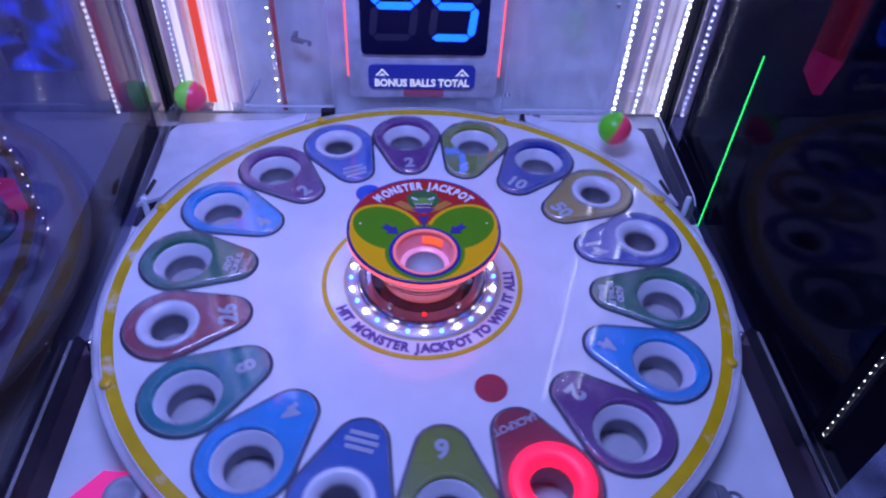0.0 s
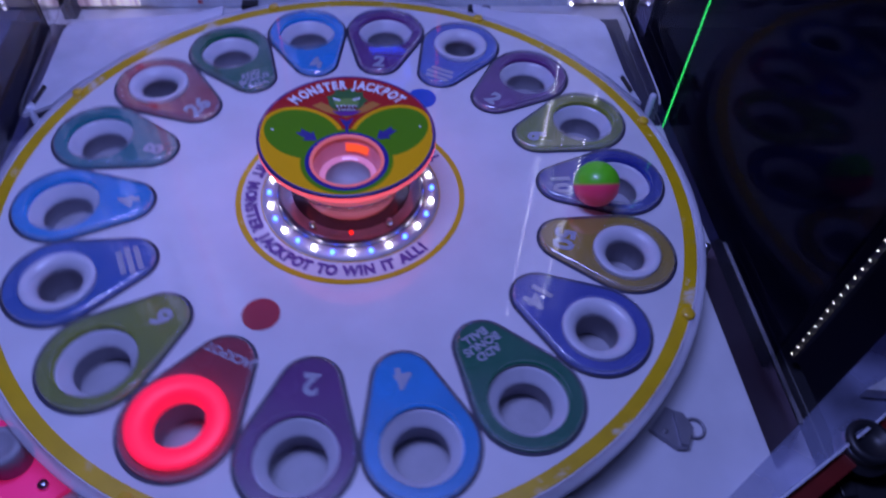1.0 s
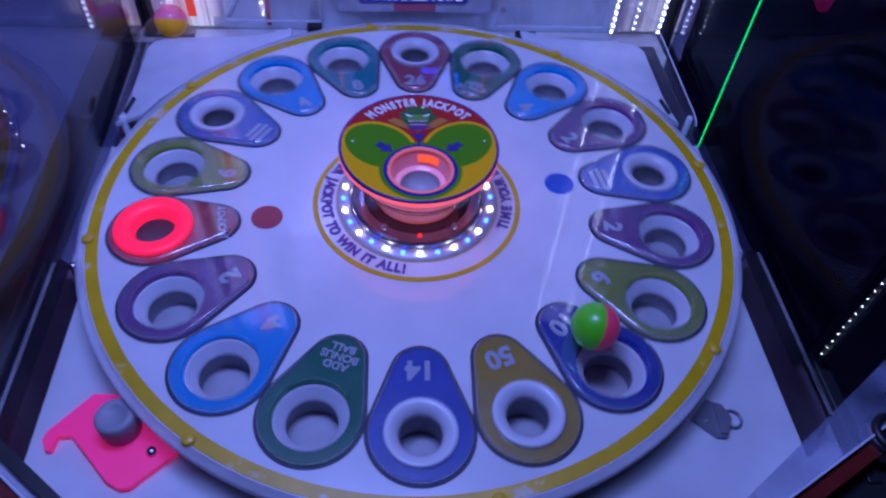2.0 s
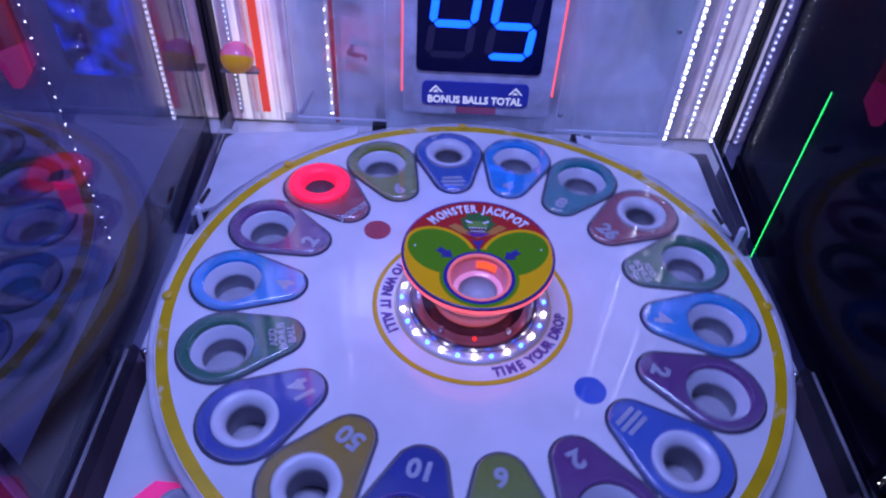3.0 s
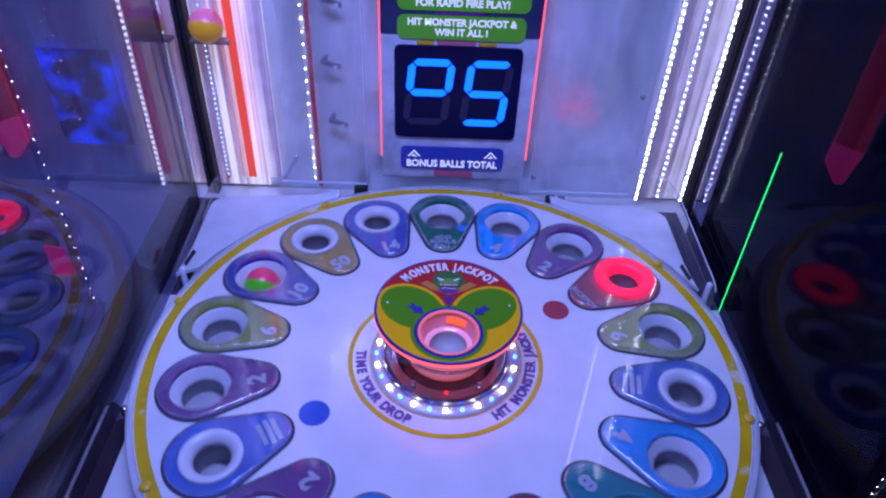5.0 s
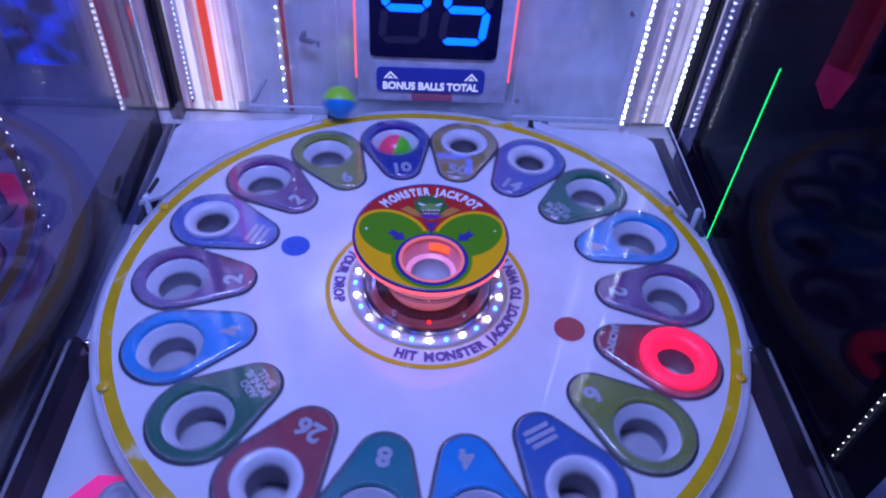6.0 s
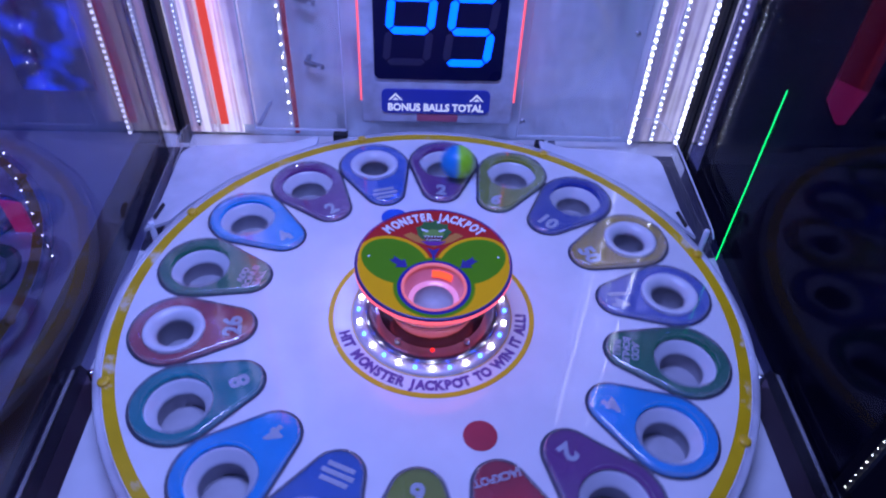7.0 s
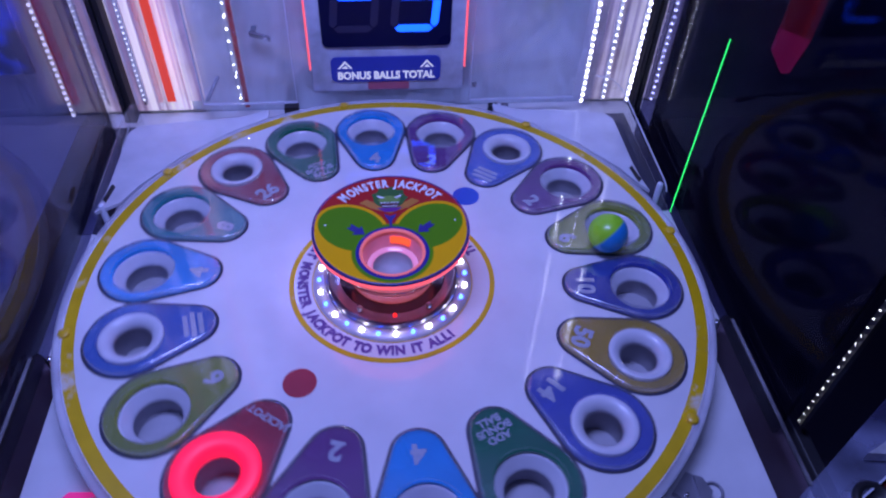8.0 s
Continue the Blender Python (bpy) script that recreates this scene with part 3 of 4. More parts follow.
def prize_wheel(label):
    w = thing("prize_wheel", label, "prize wheel", "prize wheels")
    n = 144
    bm, rings = filled([circle(0, 0, 0.4248, n)] + [turned(tear(0.0012), -20 * k) for k in range(18)], 0.0)
    for r in rings[1:]:
        wall_down(bm, r, -0.006)
    wall_down(bm, rings[0], -0.012)
    part("disc", bm, WHITE, w, "glossy white wheel plate")
    part("clear_rim", lathe([(0.4250, -0.012), (0.4250, 0.0003), (0.4335, 0.0003), (0.435, -0.001), (0.435, -0.010), (0.4335, -0.012), (0.4250, -0.012)], n), RIM, w, "clear polished rim", True)
    part("yellow_band", lathe([(0.4085, 0.0001), (0.4088, 0.0006), (0.4235, 0.0006), (0.4238, 0.0001)], n), YELLOW, w, "worn yellow band")
    part("inner_ring", lathe([(0.1335, 0.0001), (0.1337, 0.0006), (0.1404, 0.0006), (0.1406, 0.0001)], 96), YELLOW, w, "thin yellow ring")
    arc_text(w, TEXTINK, "HIT MONSTER JACKPOT TO WIN IT ALL!", 0.1225, 352, 5.3, 0.0190, False, 0.0006, bold=0.055, squeeze=0.88)
    arc_text(w, TEXTINK, "TIME YOUR DROP", 0.1225, 181, 5.3, 0.0190, False, 0.0006, bold=0.055, squeeze=0.88)
    part("fine_ring", lathe([(0.1084, 0.0001), (0.1085, 0.0005), (0.1098, 0.0005), (0.1099, 0.0001)], 96), YELLOW, w, "fine yellow line round the target")
    cap = None
    for k in range(8):
        m = pose(0.421 * math.cos(radians(45 * k + 0.5)), 0.421 * math.sin(radians(45 * k + 0.5)), 0.0007, 0, 0, 45 * k)
        if cap is None:
            cap = part("cap", lathe([(0.0075, 0), (0.0075, 0.003), (0.006, 0.0042), (0, 0.0045)], 16), YKNOB, w, "yellow plastic cap", True)
            cap.matrix_basis = m
        else:
            share(cap, w, m)
    part("dot", lathe([(0.0205, 0.0001), (0.0205, 0.0008), (0, 0.0008)], 40, 0.2005 * math.cos(radians(0)), 0.2005 * math.sin(radians(0))), REDDOT, w, "red dot")
    part("dot", lathe([(0.0205, 0.0001), (0.0205, 0.0008), (0, 0.0008)], 40, 0.2035 * math.cos(radians(180)), 0.2035 * math.sin(radians(180))), BLUEDOT, w, "blue dot")
    colours, shared = {}, {}
    for k, (text, colour, word) in enumerate(POCKETS):
        if colour not in colours:
            colours[colour] = mat(word.replace(" ", "_") + "_pocket_plastic", colour, 0.22, vary=0.18, scale=25, coat=0.7)
        narrow = k in (0, 2, 5, 9, 13, 14)
        r_cut = 0.0407 if narrow else 0.0422
        if narrow not in shared:
            bm, rings = filled([tear(-0.0012), circle(R_HOLE, 0, r_cut - 0.0012, 36)], 0.0008)
            wall_down(bm, rings[0], -0.006)
            wall_down(bm, rings[1], -0.0058)
            cover, crings = filled([tear(-0.0036), circle(R_HOLE, 0, r_cut, 36)], 0.0078)
            wall_down(cover, crings[1], 0.0012)
            shared[narrow] = (bm, cover)
        if "bevel" not in shared:
            bm = bmesh.new()
            prev = [bm.verts.new((x, y, 0.0078)) for x, y in tear(-0.0036)]
            for g, z in ((-0.0028, 0.0075), (-0.0018, 0.0060), (-0.0012, 0.0030), (-0.0010, 0.0012)):
                low = [bm.verts.new((x, y, z)) for x, y in tear(g)]
                for q in range(len(prev)):
                    bm.faces.new((prev[q], low[q], low[(q + 1) % len(prev)], prev[(q + 1) % len(prev)]))
                prev = low
            shared["bevel"] = (bm,)
        pk = part("pocket", shared[narrow][0].copy(), colours[colour], w, word + " teardrop pocket plate")
        pk.matrix_basis = pose(0, 0, 0, 0, 0, -20 * k)
        part("cover", shared[narrow][1].copy(), COVER, pk, "clear acrylic cover")
        part("bevel", shared["bevel"][0].copy(), BEVEL, pk, "polished bevelled edge", True)
        bm, rings = filled([tear(0.0025), tear(-0.0012)], 0.0006)
        part("gasket", bm, GASKET, pk, "dark outline")
        if k == 0:
            part("ring", lathe([(0.0485, 0.0085), (0.0480, 0.0112), (0.0455, 0.0125), (0.0360, 0.0125), (0.0290, 0.0108), (0.0262, 0.006), (0.0255, -0.006)], 40, R_HOLE, 0), PINKRING, pk, "glowing pink ring", True)
            inner = 0.0254
        elif narrow:
            part("ring", lathe([(0.0403, 0.0010), (0.0398, 0.0046), (0.0378, 0.0060), (0.0335, 0.0052), (0.0280, 0.0022), (0.0240, -0.0030), (0.0226, -0.0085), (0.0245, -0.0100)], 40, R_HOLE, 0), FROST, pk, "thick frosted reducer ring", True)
            inner = 0.0226
        else:
            part("ring", lathe([(0.0412, -0.0056), (0.0404, -0.0046), (0.0394, -0.0050), (0.0372, -0.0075), (0.0336, -0.0115), (0.0302, -0.0150), (0.0285, -0.0175), (0.0280, -0.0200), (0.0295, -0.0215)], 40, R_HOLE, 0), FROST, pk, "frosted ring round the hole", True)
            inner = 0.0280
        low = -0.006 if k == 0 else (-0.010 if narrow else -0.0215)
        part("cup", lathe([(inner + 0.001, low), (inner + 0.0035, low - 0.0015), (inner + 0.0030, -0.0490)], 40, R_HOLE, 0), CUPWALL, pk, "grey cup wall", True)
        part("cup_floor", lathe([(inner + 0.0032, -0.0485), (0.0, -0.0485)], 24, R_HOLE, 0), CUPFLOOR, pk)
        up = pose(R_TIP - 0.002, 0, 0.0013, 0, 0, -90)
        if text == "":
            for i, (a, b) in enumerate(((-0.017, 0.017), (-0.020, 0.020), (-0.017, 0.017))):
                part("printed_bar", boxed(R_TIP - 0.014 + i * 0.0095, a, 0.0008, R_TIP - 0.008 + i * 0.0095, b, 0.0016), NUMBER, pk, "pale printed bar")
        elif "|" in text:
            for i, line in enumerate(text.split("|")):
                text_part("lettering", line, 0.0135, pose(R_TIP + 0.0085 - i * 0.0120, 0, 0.0013, 0, 0, -90), NUMBER, pk, "pale printed lettering", bold=0.03)
        elif text == "JACKPOT":
            text_part("lettering", text, 0.0135, pose(R_TIP - 0.010, 0, 0.0013, 0, 0, -90), NUMBER, pk, "pale printed lettering", bold=0.03)
        else:
            text_part("numeral", text, 0.033, up, NUMBER, pk, "pale printed numeral", bold=0.04)
    for group in shared.values():
        for b in group:
            b.free()
    return w


wheel = prize_wheel("white spinning prize wheel with eighteen teardrop ball pockets")

# ---------------------------------------------------------------- jackpot target in the middle
NAVYLIP = mat("navy_lip", (0.05, 0.03, 0.16), 0.3)
target = thing("jackpot_target", "round raised jackpot target with printed face and pink-lit rim", "target")
part("base", lathe([(0.0, 0.0130), (0.070, 0.0130), (0.0715, 0.0118)], 72), BASEPURPLE, target, "dark mirrored base plate", True)
part("base_ring", lathe([(0.0715, 0.0118), (0.0835, 0.0118), (0.088, 0.010), (0.090, 0.006), (0.090, 0.0012)], 72), BASERING, target, "purplish polished ring round the base", True)
part("led_carrier", lathe([(0.0905, 0.0012), (0.0905, 0.0035), (0.092, 0.0042), (0.106, 0.0036), (0.1075, 0.0012)], 72), FROST, target, "frosted white led carrier ring", True)
part("clear_skirt", lathe([(0.0895, 0.0125), (0.0915, 0.0115), (0.0925, 0.0045)], 72), CLEAR, target, "clear plastic skirt", True)
part("bowl", lathe([(0.056, 0.0127), (0.060, 0.022), (0.0645, 0.038), (0.068, 0.042), (0.0688, 0.047), (0.0735, 0.052), (0.0745, 0.058), (0.082, 0.068), (0.090, 0.086)], 72), BOWL, target, "pink-lit translucent bowl", True)
part("seam", lathe([(0.0738, 0.0515), (0.0746, 0.0530), (0.0744, 0.0548)], 72), BASEPURPLE, target, "dark seam round the bowl", True)
part("seam", lathe([(0.0680, 0.0412), (0.0690, 0.0424), (0.0692, 0.0438)], 72), BASEPURPLE, target, "dark seam round the bowl", True)
part("band", lathe([(0.0694, 0.0462), (0.0706, 0.0476), (0.0712, 0.0492)], 72), CUPLIP, target, "bright pink band round the bowl", True)
part("band", lathe([(0.0812, 0.0655), (0.0835, 0.0668), (0.0842, 0.0690)], 72), CUPLIP, target, "bright pink band round the bowl", True)
bm, rings = filled([circle(0, 0, 0.0985, 96), circle(0, -0.046, 0.0405, 48)], 0.1)
face = part("face", bm, target_art(), target, "printed red, green and yellow face")
part("rim", lathe([(0.090, 0.086), (0.0985, 0.089), (0.1008, 0.092), (0.1008, 0.0975)], 96), PINKEDGE, target, "glowing pink rim", True)
part("lip", lathe([(0.1008, 0.0975), (0.1006, 0.0996), (0.0985, 0.1003)], 96), NAVYLIP, target, "dark navy lip round the face", True)
part("cup", lathe([(0.0406, 0.1), (0.0385, 0.098), (0.0362, 0.088), (0.0335, 0.080), (0.0320, 0.0775)], 48, 0, -0.046), PINKCUP, target, "pink-lit cup wall", True)
part("cup_floor", lathe([(0.0320, 0.0775), (0.0262, 0.0765), (0.0250, 0.0750)], 40, 0, -0.046), BOWL, target, "translucent pink cup floor", True)
part("cup_tube", lathe([(0.0250, 0.0750), (0.0240, 0.058), (0.0, 0.058)], 32, 0, -0.046), CUPFLOOR, target, "grey tube below the cup", True)
part("cup_lip", lathe([(0.0408, 0.1001), (0.0404, 0.1014), (0.0375, 0.1012), (0.0368, 0.0985)], 48, 0, -0.046), CUPLIP, target, "bright pink cup lip", True)
# glowing patch that puts an orange-red highlight on the cup wall
bm = bmesh.new()
for i in range(5):
    a, b_ = radians(48 + 9 * i), radians(48 + 9 * (i + 1))
    q = [bm.verts.new((r * math.cos(x), -0.046 + r * math.sin(x), z)) for r, x, z in ((0.0357, a, 0.092), (0.0357, b_, 0.092), (0.0325, b_, 0.083), (0.0325, a, 0.083))]
    bm.faces.new(q)
part("cup_light", bm, CUPGLOW, target, "glowing orange-red patch on the cup wall")
led_a = led_b = None
for i in range(28):
    a = 360 / 28 * i
    m = pose(0.0995 * math.cos(radians(a)), 0.0995 * math.sin(radians(a)), 0.0058, 0, 0, a)
    if i % 2:
        if led_a is None:
            led_a = part("led", lathe([(0.0029, -0.002), (0.0029, 0.001), (0.0017, 0.0026), (0, 0.003)], 10), LEDW, target, "white led", True)
            led_a.matrix_basis = m
        else:
            share(led_a, target, m)
    else:
        if led_b is None:
            led_b = part("led", lathe([(0.0027, -0.002), (0.0027, 0.001), (0.0017, 0.0024), (0, 0.0029)], 10), LEDB, target, "blue led", True)
            led_b.matrix_basis = m
        else:
            share(led_b, target, m)
part("red_led", lathe([(0.0027, 0.0125), (0.0027, 0.0140), (0.0015, 0.0150), (0, 0.0152)], 10, 0.0, -0.0755), REDLED, target, "small red led", True)
scr = None
for a in (-55, -125, 55, 125):
    m = pose(0.078 * math.cos(radians(a)), 0.078 * math.sin(radians(a)), 0.0135)
    if scr is None:
        scr = part("screw", lathe([(0.0036, 0), (0.0036, 0.005), (0.002, 0.007), (0, 0.007)], 10), CHROME, target, "steel screw", True)
        scr.matrix_basis = m
    else:
        share(scr, target, m)
arc_text(target, PAPERWHITE, "MONSTER JACKPOT", 0.0820, 90, 6.9, 0.0205, True, 0.1006, bold=0.045, squeeze=0.64)
# emblem and arrows as plain shapes
EMB1 = mat("emblem_dark_green", (0.03, 0.13, 0.02), 0.35)
EMB2 = mat("emblem_light_green", (0.16, 0.30, 0.05), 0.35)
EMBDARK = mat("emblem_dark_red", (0.10, 0.01, 0.02), 0.35)
EMBPURPLE = mat("emblem_purple", (0.16, 0.02, 0.24), 0.35)
EMB3 = mat("emblem_orange", (0.55, 0.20, 0.03), 0.35)
NAVY = mat("navy_print", (0.03, 0.02, 0.22), 0.35)


def plain(name, pts, z, material, label=""):
    bm, _ = filled([pts], z)
    return part(name, bm, material, target, label)


plain("emblem", [(-0.040, 0.046), (-0.030, 0.052), (-0.018, 0.044), (0, 0.036), (0.018, 0.044), (0.030, 0.052), (0.040, 0.046), (0.024, 0.034), (0, 0.024), (-0.024, 0.034)], 0.1004, EMB3, "orange printed shape")
plain("emblem", [((0.0215 + (0.004 if i % 3 == 0 and i < 14 else 0)) * math.cos(2 * math.pi * i / 27), 0.053 + (0.0195 + (0.005 if i % 3 == 0 and i < 14 else 0)) * math.sin(2 * math.pi * i / 27)) for i in range(27)], 0.1008, EMB1, "dark green printed shape with a jagged crest")
plain("emblem", [(0.0145 * math.cos(2 * math.pi * i / 20), 0.049 + 0.0085 * math.sin(2 * math.pi * i / 20)) for i in range(20)], 0.1011, EMB2, "light green printed shape")
for s in (-1, 1):
    plain("emblem", [(s * 0.006, 0.0540), (s * 0.0165, 0.0590), (s * 0.0150, 0.0545), (s * 0.009, 0.0520)], 0.1014, PAPERWHITE, "pale printed sliver")
plain("emblem", [(-0.0135, 0.0440), (0.0135, 0.0440), (0.010, 0.0355), (-0.010, 0.0355)], 0.1014, EMBDARK, "dark red printed bar")
for i in range(6):
    for z0, z1 in ((0.0440, 0.0408), (0.0356, 0.0384)):
        x = (-0.0105 + i * 0.0042) * (1.0 if z0 > 0.04 else 0.8)
        plain("emblem", [(x - 0.0018, z0), (x + 0.0018, z0), (x, z1)] if z0 > z1 else [(x + 0.0016, z0), (x - 0.0016, z0), (x, z1)], 0.1017, PAPERWHITE)
plain("emblem", [(-0.017, 0.0345), (0.017, 0.0345), (0.007, 0.0265), (-0.007, 0.0265)], 0.1010, EMBPURPLE, "purple printed bar")
plain("emblem", [(-0.0085, 0.0225), (0, 0.0185), (0.0085, 0.0225), (0.002, 0.0085), (0.0012, -0.003), (-0.0012, -0.003), (-0.002, 0.0085)], 0.1006, NAVY, "navy printed wedge")
for s in (-1, 1):
    plain("arrow", [(s * (0.0440 - 0.85 * u - 0.70 * v), -0.0050 - 0.70 * u + 0.85 * v) for u, v in ((0.0125, 0), (0.001, -0.0085), (0.001, -0.0042), (-0.0115, -0.0042), (-0.0085, 0), (-0.0115, 0.0042), (0.001, 0.0042), (0.001, 0.0085))], 0.1006, NAVY, "navy printed arrow")
    plain("pin", circle(s * 0.083, 0.006, 0.0016, 8), 0.1008, PAPERWHITE)

# ---------------------------------------------------------------- display panel at the back
PY = 0.456
panel = thing("display_panel", "clear-edged display panel with blue two-digit readout", "display panel")
part("plate", boxed(-0.122, PY, 0.004, 0.148, PY + 0.006, 0.60, bevel=0.002), PLATE, panel, "pale printed plate")
part("edge", boxed(-0.1245, PY - 0.001, 0.05, -0.1222, PY + 0.006, 0.60), PINKEDGE, panel, "glowing pink edge")
part("edge", boxed(0.1482, PY - 0.001, 0.05, 0.1505, PY + 0.006, 0.60), PINKEDGE, panel, "glowing pink edge")


def rounded(x0, z0, x1, z1, r, n=5):
    pts = []
    for cx, cz, a0 in ((x1 - r, z1 - r, 0), (x0 + r, z1 - r, 90), (x0 + r, z0 + r, 180), (x1 - r, z0 + r, 270)):
        pts += [(cx + r * math.cos(radians(a0 + 90 * i / n)), cz + r * math.sin(radians(a0 + 90 * i / n))) for i in range(n + 1)]
    return pts


def plaque(name, x0, z0, x1, z1, r, y, thick, material, parent, label=""):
    """Rounded plate that faces the player."""
    bm = bmesh.new()
    pts = rounded(x0, z0, x1, z1, r)
    f = [bm.verts.new((x, y - thick, z)) for x, z in pts]
    b = [bm.verts.new((x, y, z)) for x, z in pts]
    bm.faces.new(f)
    for i in range(len(pts)):
        j = (i + 1) % len(pts)
        bm.faces.new((f[i], b[i], b[j], f[j]))
    bmesh.ops.recalc_face_normals(bm, faces=bm.faces)
    return part(name, bm, material, parent, label)


DARKPRINT = mat("dark_printed_scene", (0.025, 0.035, 0.11), 0.25, vary=0.6, scale=18, coat=0.5)
GOLDPRINT = mat("yellow_print", (0.70, 0.45, 0.03), 0.3, vary=0.2)
PINKPRINT = mat("pink_print", (0.62, 0.16, 0.26), 0.3, vary=0.2)
plaque("printed_field", -0.121, 0.2905, 0.147, 0.598, 0.004, PY, 0.0012, DARKPRINT, panel, "dark printed picture behind the labels")
for x0, z0, x1, z1, m_ in ((-0.026, 0.2735, 0.040, 0.2825, PINKPRINT), (-0.060, 0.2735, -0.030, 0.2805, GOLDPRINT), (0.044, 0.2735, 0.076, 0.2805, GOLDPRINT), (-0.024, 0.0085, 0.050, 0.0235, PINKPRINT)):
    plaque("printed_shape", x0, z0, x1, z1, 0.0034, PY, 0.0012, m_, panel, "plain printed shape")
plaque("printed_shape", -0.030, 0.3262, 0.050, 0.3322, 0.002, PY, 0.0020, EMBPURPLE, panel, "purple printed bar")
screen = plaque("screen", -0.098, 0.095, 0.122, 0.272, 0.010, PY, 0.004, SCREEN, panel, "black readout screen")


def segment(name, x0, z0, x1, z1, material, label=""):
    """One bar of a digit, leaning as the digits do, with pointed ends."""
    lean = 0.10
    w = 0.0063
    d = Vector((x1 - x0, z1 - z0)).normalized()
    nx, nz = -d.y * w, d.x * w
    pts = [(x0, z0), (x0 + d.x * w + nx, z0 + d.y * w + nz), (x1 - d.x * w + nx, z1 - d.y * w + nz), (x1, z1),
           (x1 - d.x * w - nx, z1 - d.y * w - nz), (x0 + d.x * w - nx, z0 + d.y * w - nz)]
    bm = bmesh.new()
    f = [bm.verts.new((x + (z - 0.186) * lean, PY - 0.0052, z)) for x, z in pts]
    b = [bm.verts.new((x + (z - 0.186) * lean, PY - 0.0041, z)) for x, z in pts]
    bm.faces.new(f)
    for i in range(6):
        bm.faces.new((f[i], b[i], b[(i + 1) % 6], f[(i + 1) % 6]))
    bmesh.ops.recalc_face_normals(bm, faces=bm.faces)
    return part(name, bm, material, screen, label)


for cx, lit in ((-0.038, "abfg"), (0.064, "afgcd")):
    h, w, zm = 0.057, 0.034, 0.186
    segs = {"a": (cx - w, zm + h, cx + w, zm + h), "g": (cx - w, zm, cx + w, zm), "d": (cx - w, zm - h, cx + w, zm - h),
            "f": (cx - w, zm, cx - w, zm + h), "b": (cx + w, zm, cx + w, zm + h), "e": (cx - w, zm - h, cx - w, zm), "c": (cx + w, zm - h, cx + w, zm)}
    for s, (a, b, c, d) in segs.items():
        g = 0.0022
        v = Vector((c - a, d - b)).normalized() * g
        segment("segment", a + v.x, b + v.y, c - v.x, d - v.y, SEGMENT if s in lit else SEGOFF, "lit blue segment" if s in lit else "unlit segment")


def front_text(body, size, x, z, y, material, parent, wide=1.0, label=""):
    return text_part("lettering", body, size, pose(x, y, z, 90, 0, 0), material, parent, label, bold=0.035, wide=wide)


tag = plaque("label_plate", -0.087, 0.026, 0.106, 0.074, 0.010, PY, 0.003, BLUELABEL, panel, "navy label plate")
front_text("BONUS BALLS TOTAL", 0.0205, 0.0095, 0.038, PY - 0.0036, LITWHITE, tag, 0.86, "white lettering")
for cx in (-0.062, 0.082):
    bm = bmesh.new()
    for pts in (((-0.013, 0.053), (0, 0.068), (0.013, 0.053), (0.009, 0.053), (0, 0.063), (-0.009, 0.053)), ((-0.006, 0.053), (0, 0.059), (0.006, 0.053))):
        f = [bm.verts.new((cx + x, PY - 0.0036, z)) for x, z in pts]
        bm.faces.new(f[::-1])
    part("arrow", bm, LITWHITE, tag, "pale printed arrowhead")
lab = plaque("label_plate", -0.093, 0.284, 0.122, 0.325, 0.012, PY, 0.003, GREENLABEL, panel, "green label plate")
front_text("HIT MONSTER JACKPOT &", 0.0165, 0.0145, 0.3135, PY - 0.0036, LITWHITE, lab, 0.93, "white lettering")
front_text("WIN IT ALL !", 0.0165, 0.0145, 0.2965, PY - 0.0036, LITWHITE, lab, 0.95, "white lettering")
lab = plaque("label_plate", -0.093, 0.333, 0.126, 0.376, 0.012, PY, 0.003, GREENLABEL, panel, "green label plate")
front_text("HIT BONUS BALLS TARGET", 0.0165, 0.0145, 0.3640, PY - 0.0036, LITWHITE, lab, 0.93, "white lettering")
front_text("FOR RAPID FIRE PLAY!", 0.0165, 0.0145, 0.3460, PY - 0.0036, LITWHITE, lab, 0.95, "white lettering")

# clear guard plates at both sides of the display
g = thing("guard_plate", "clear acrylic guard plate left of the readout", "guard plate", "guard plates")
g["label"] = "clear acrylic guard plate in front of the red strip"
part("plate", boxed(-0.312, 0.436, -0.002, -0.152, 0.440, 1.0), CLEAR, g)
for b in ((-0.3145, 0.4355, -0.0035, -0.3125, 0.4405, 1.0), (-0.1515, 0.4355, -0.0035, -0.1497, 0.4405, 1.0), (-0.3125, 0.4355, -0.0045, -0.1515, 0.4405, -0.0022)):
    part("edge", boxed(*b), EDGE, g, "bright polished edge")
g = thing("guard_plate", "clear acrylic guard plate beside the white led strips", "guard plate", "guard plates")
part("plate", boxed(0.162, 0.446, -0.014, 0.355, 0.450, 1.0), CLEAR, g)
for b in ((0.160, 0.4455, -0.016, 0.1618, 0.4505, 0.10), (0.162, 0.4455, -0.016, 0.355, 0.4505, -0.0142)):
    part("edge", boxed(*b), EDGE, g, "bright polished edge")

# red strips
s = thing("red_strip", "bright red plastic strip standing against the back wall", "strip", "red strips")
part("strip", boxed(-0.379, 0.453, -0.006, -0.3645, 0.456, 1.0, bevel=0.0006), REDSTRIP, s)
s = thing("red_strip", "dull red plastic strip behind the guard plate", "strip", "red strips")
part("strip", boxed(-0.2455, 0.450, -0.02, -0.2375, 0.453, 1.0, bevel=0.0006), DARKRED, s)

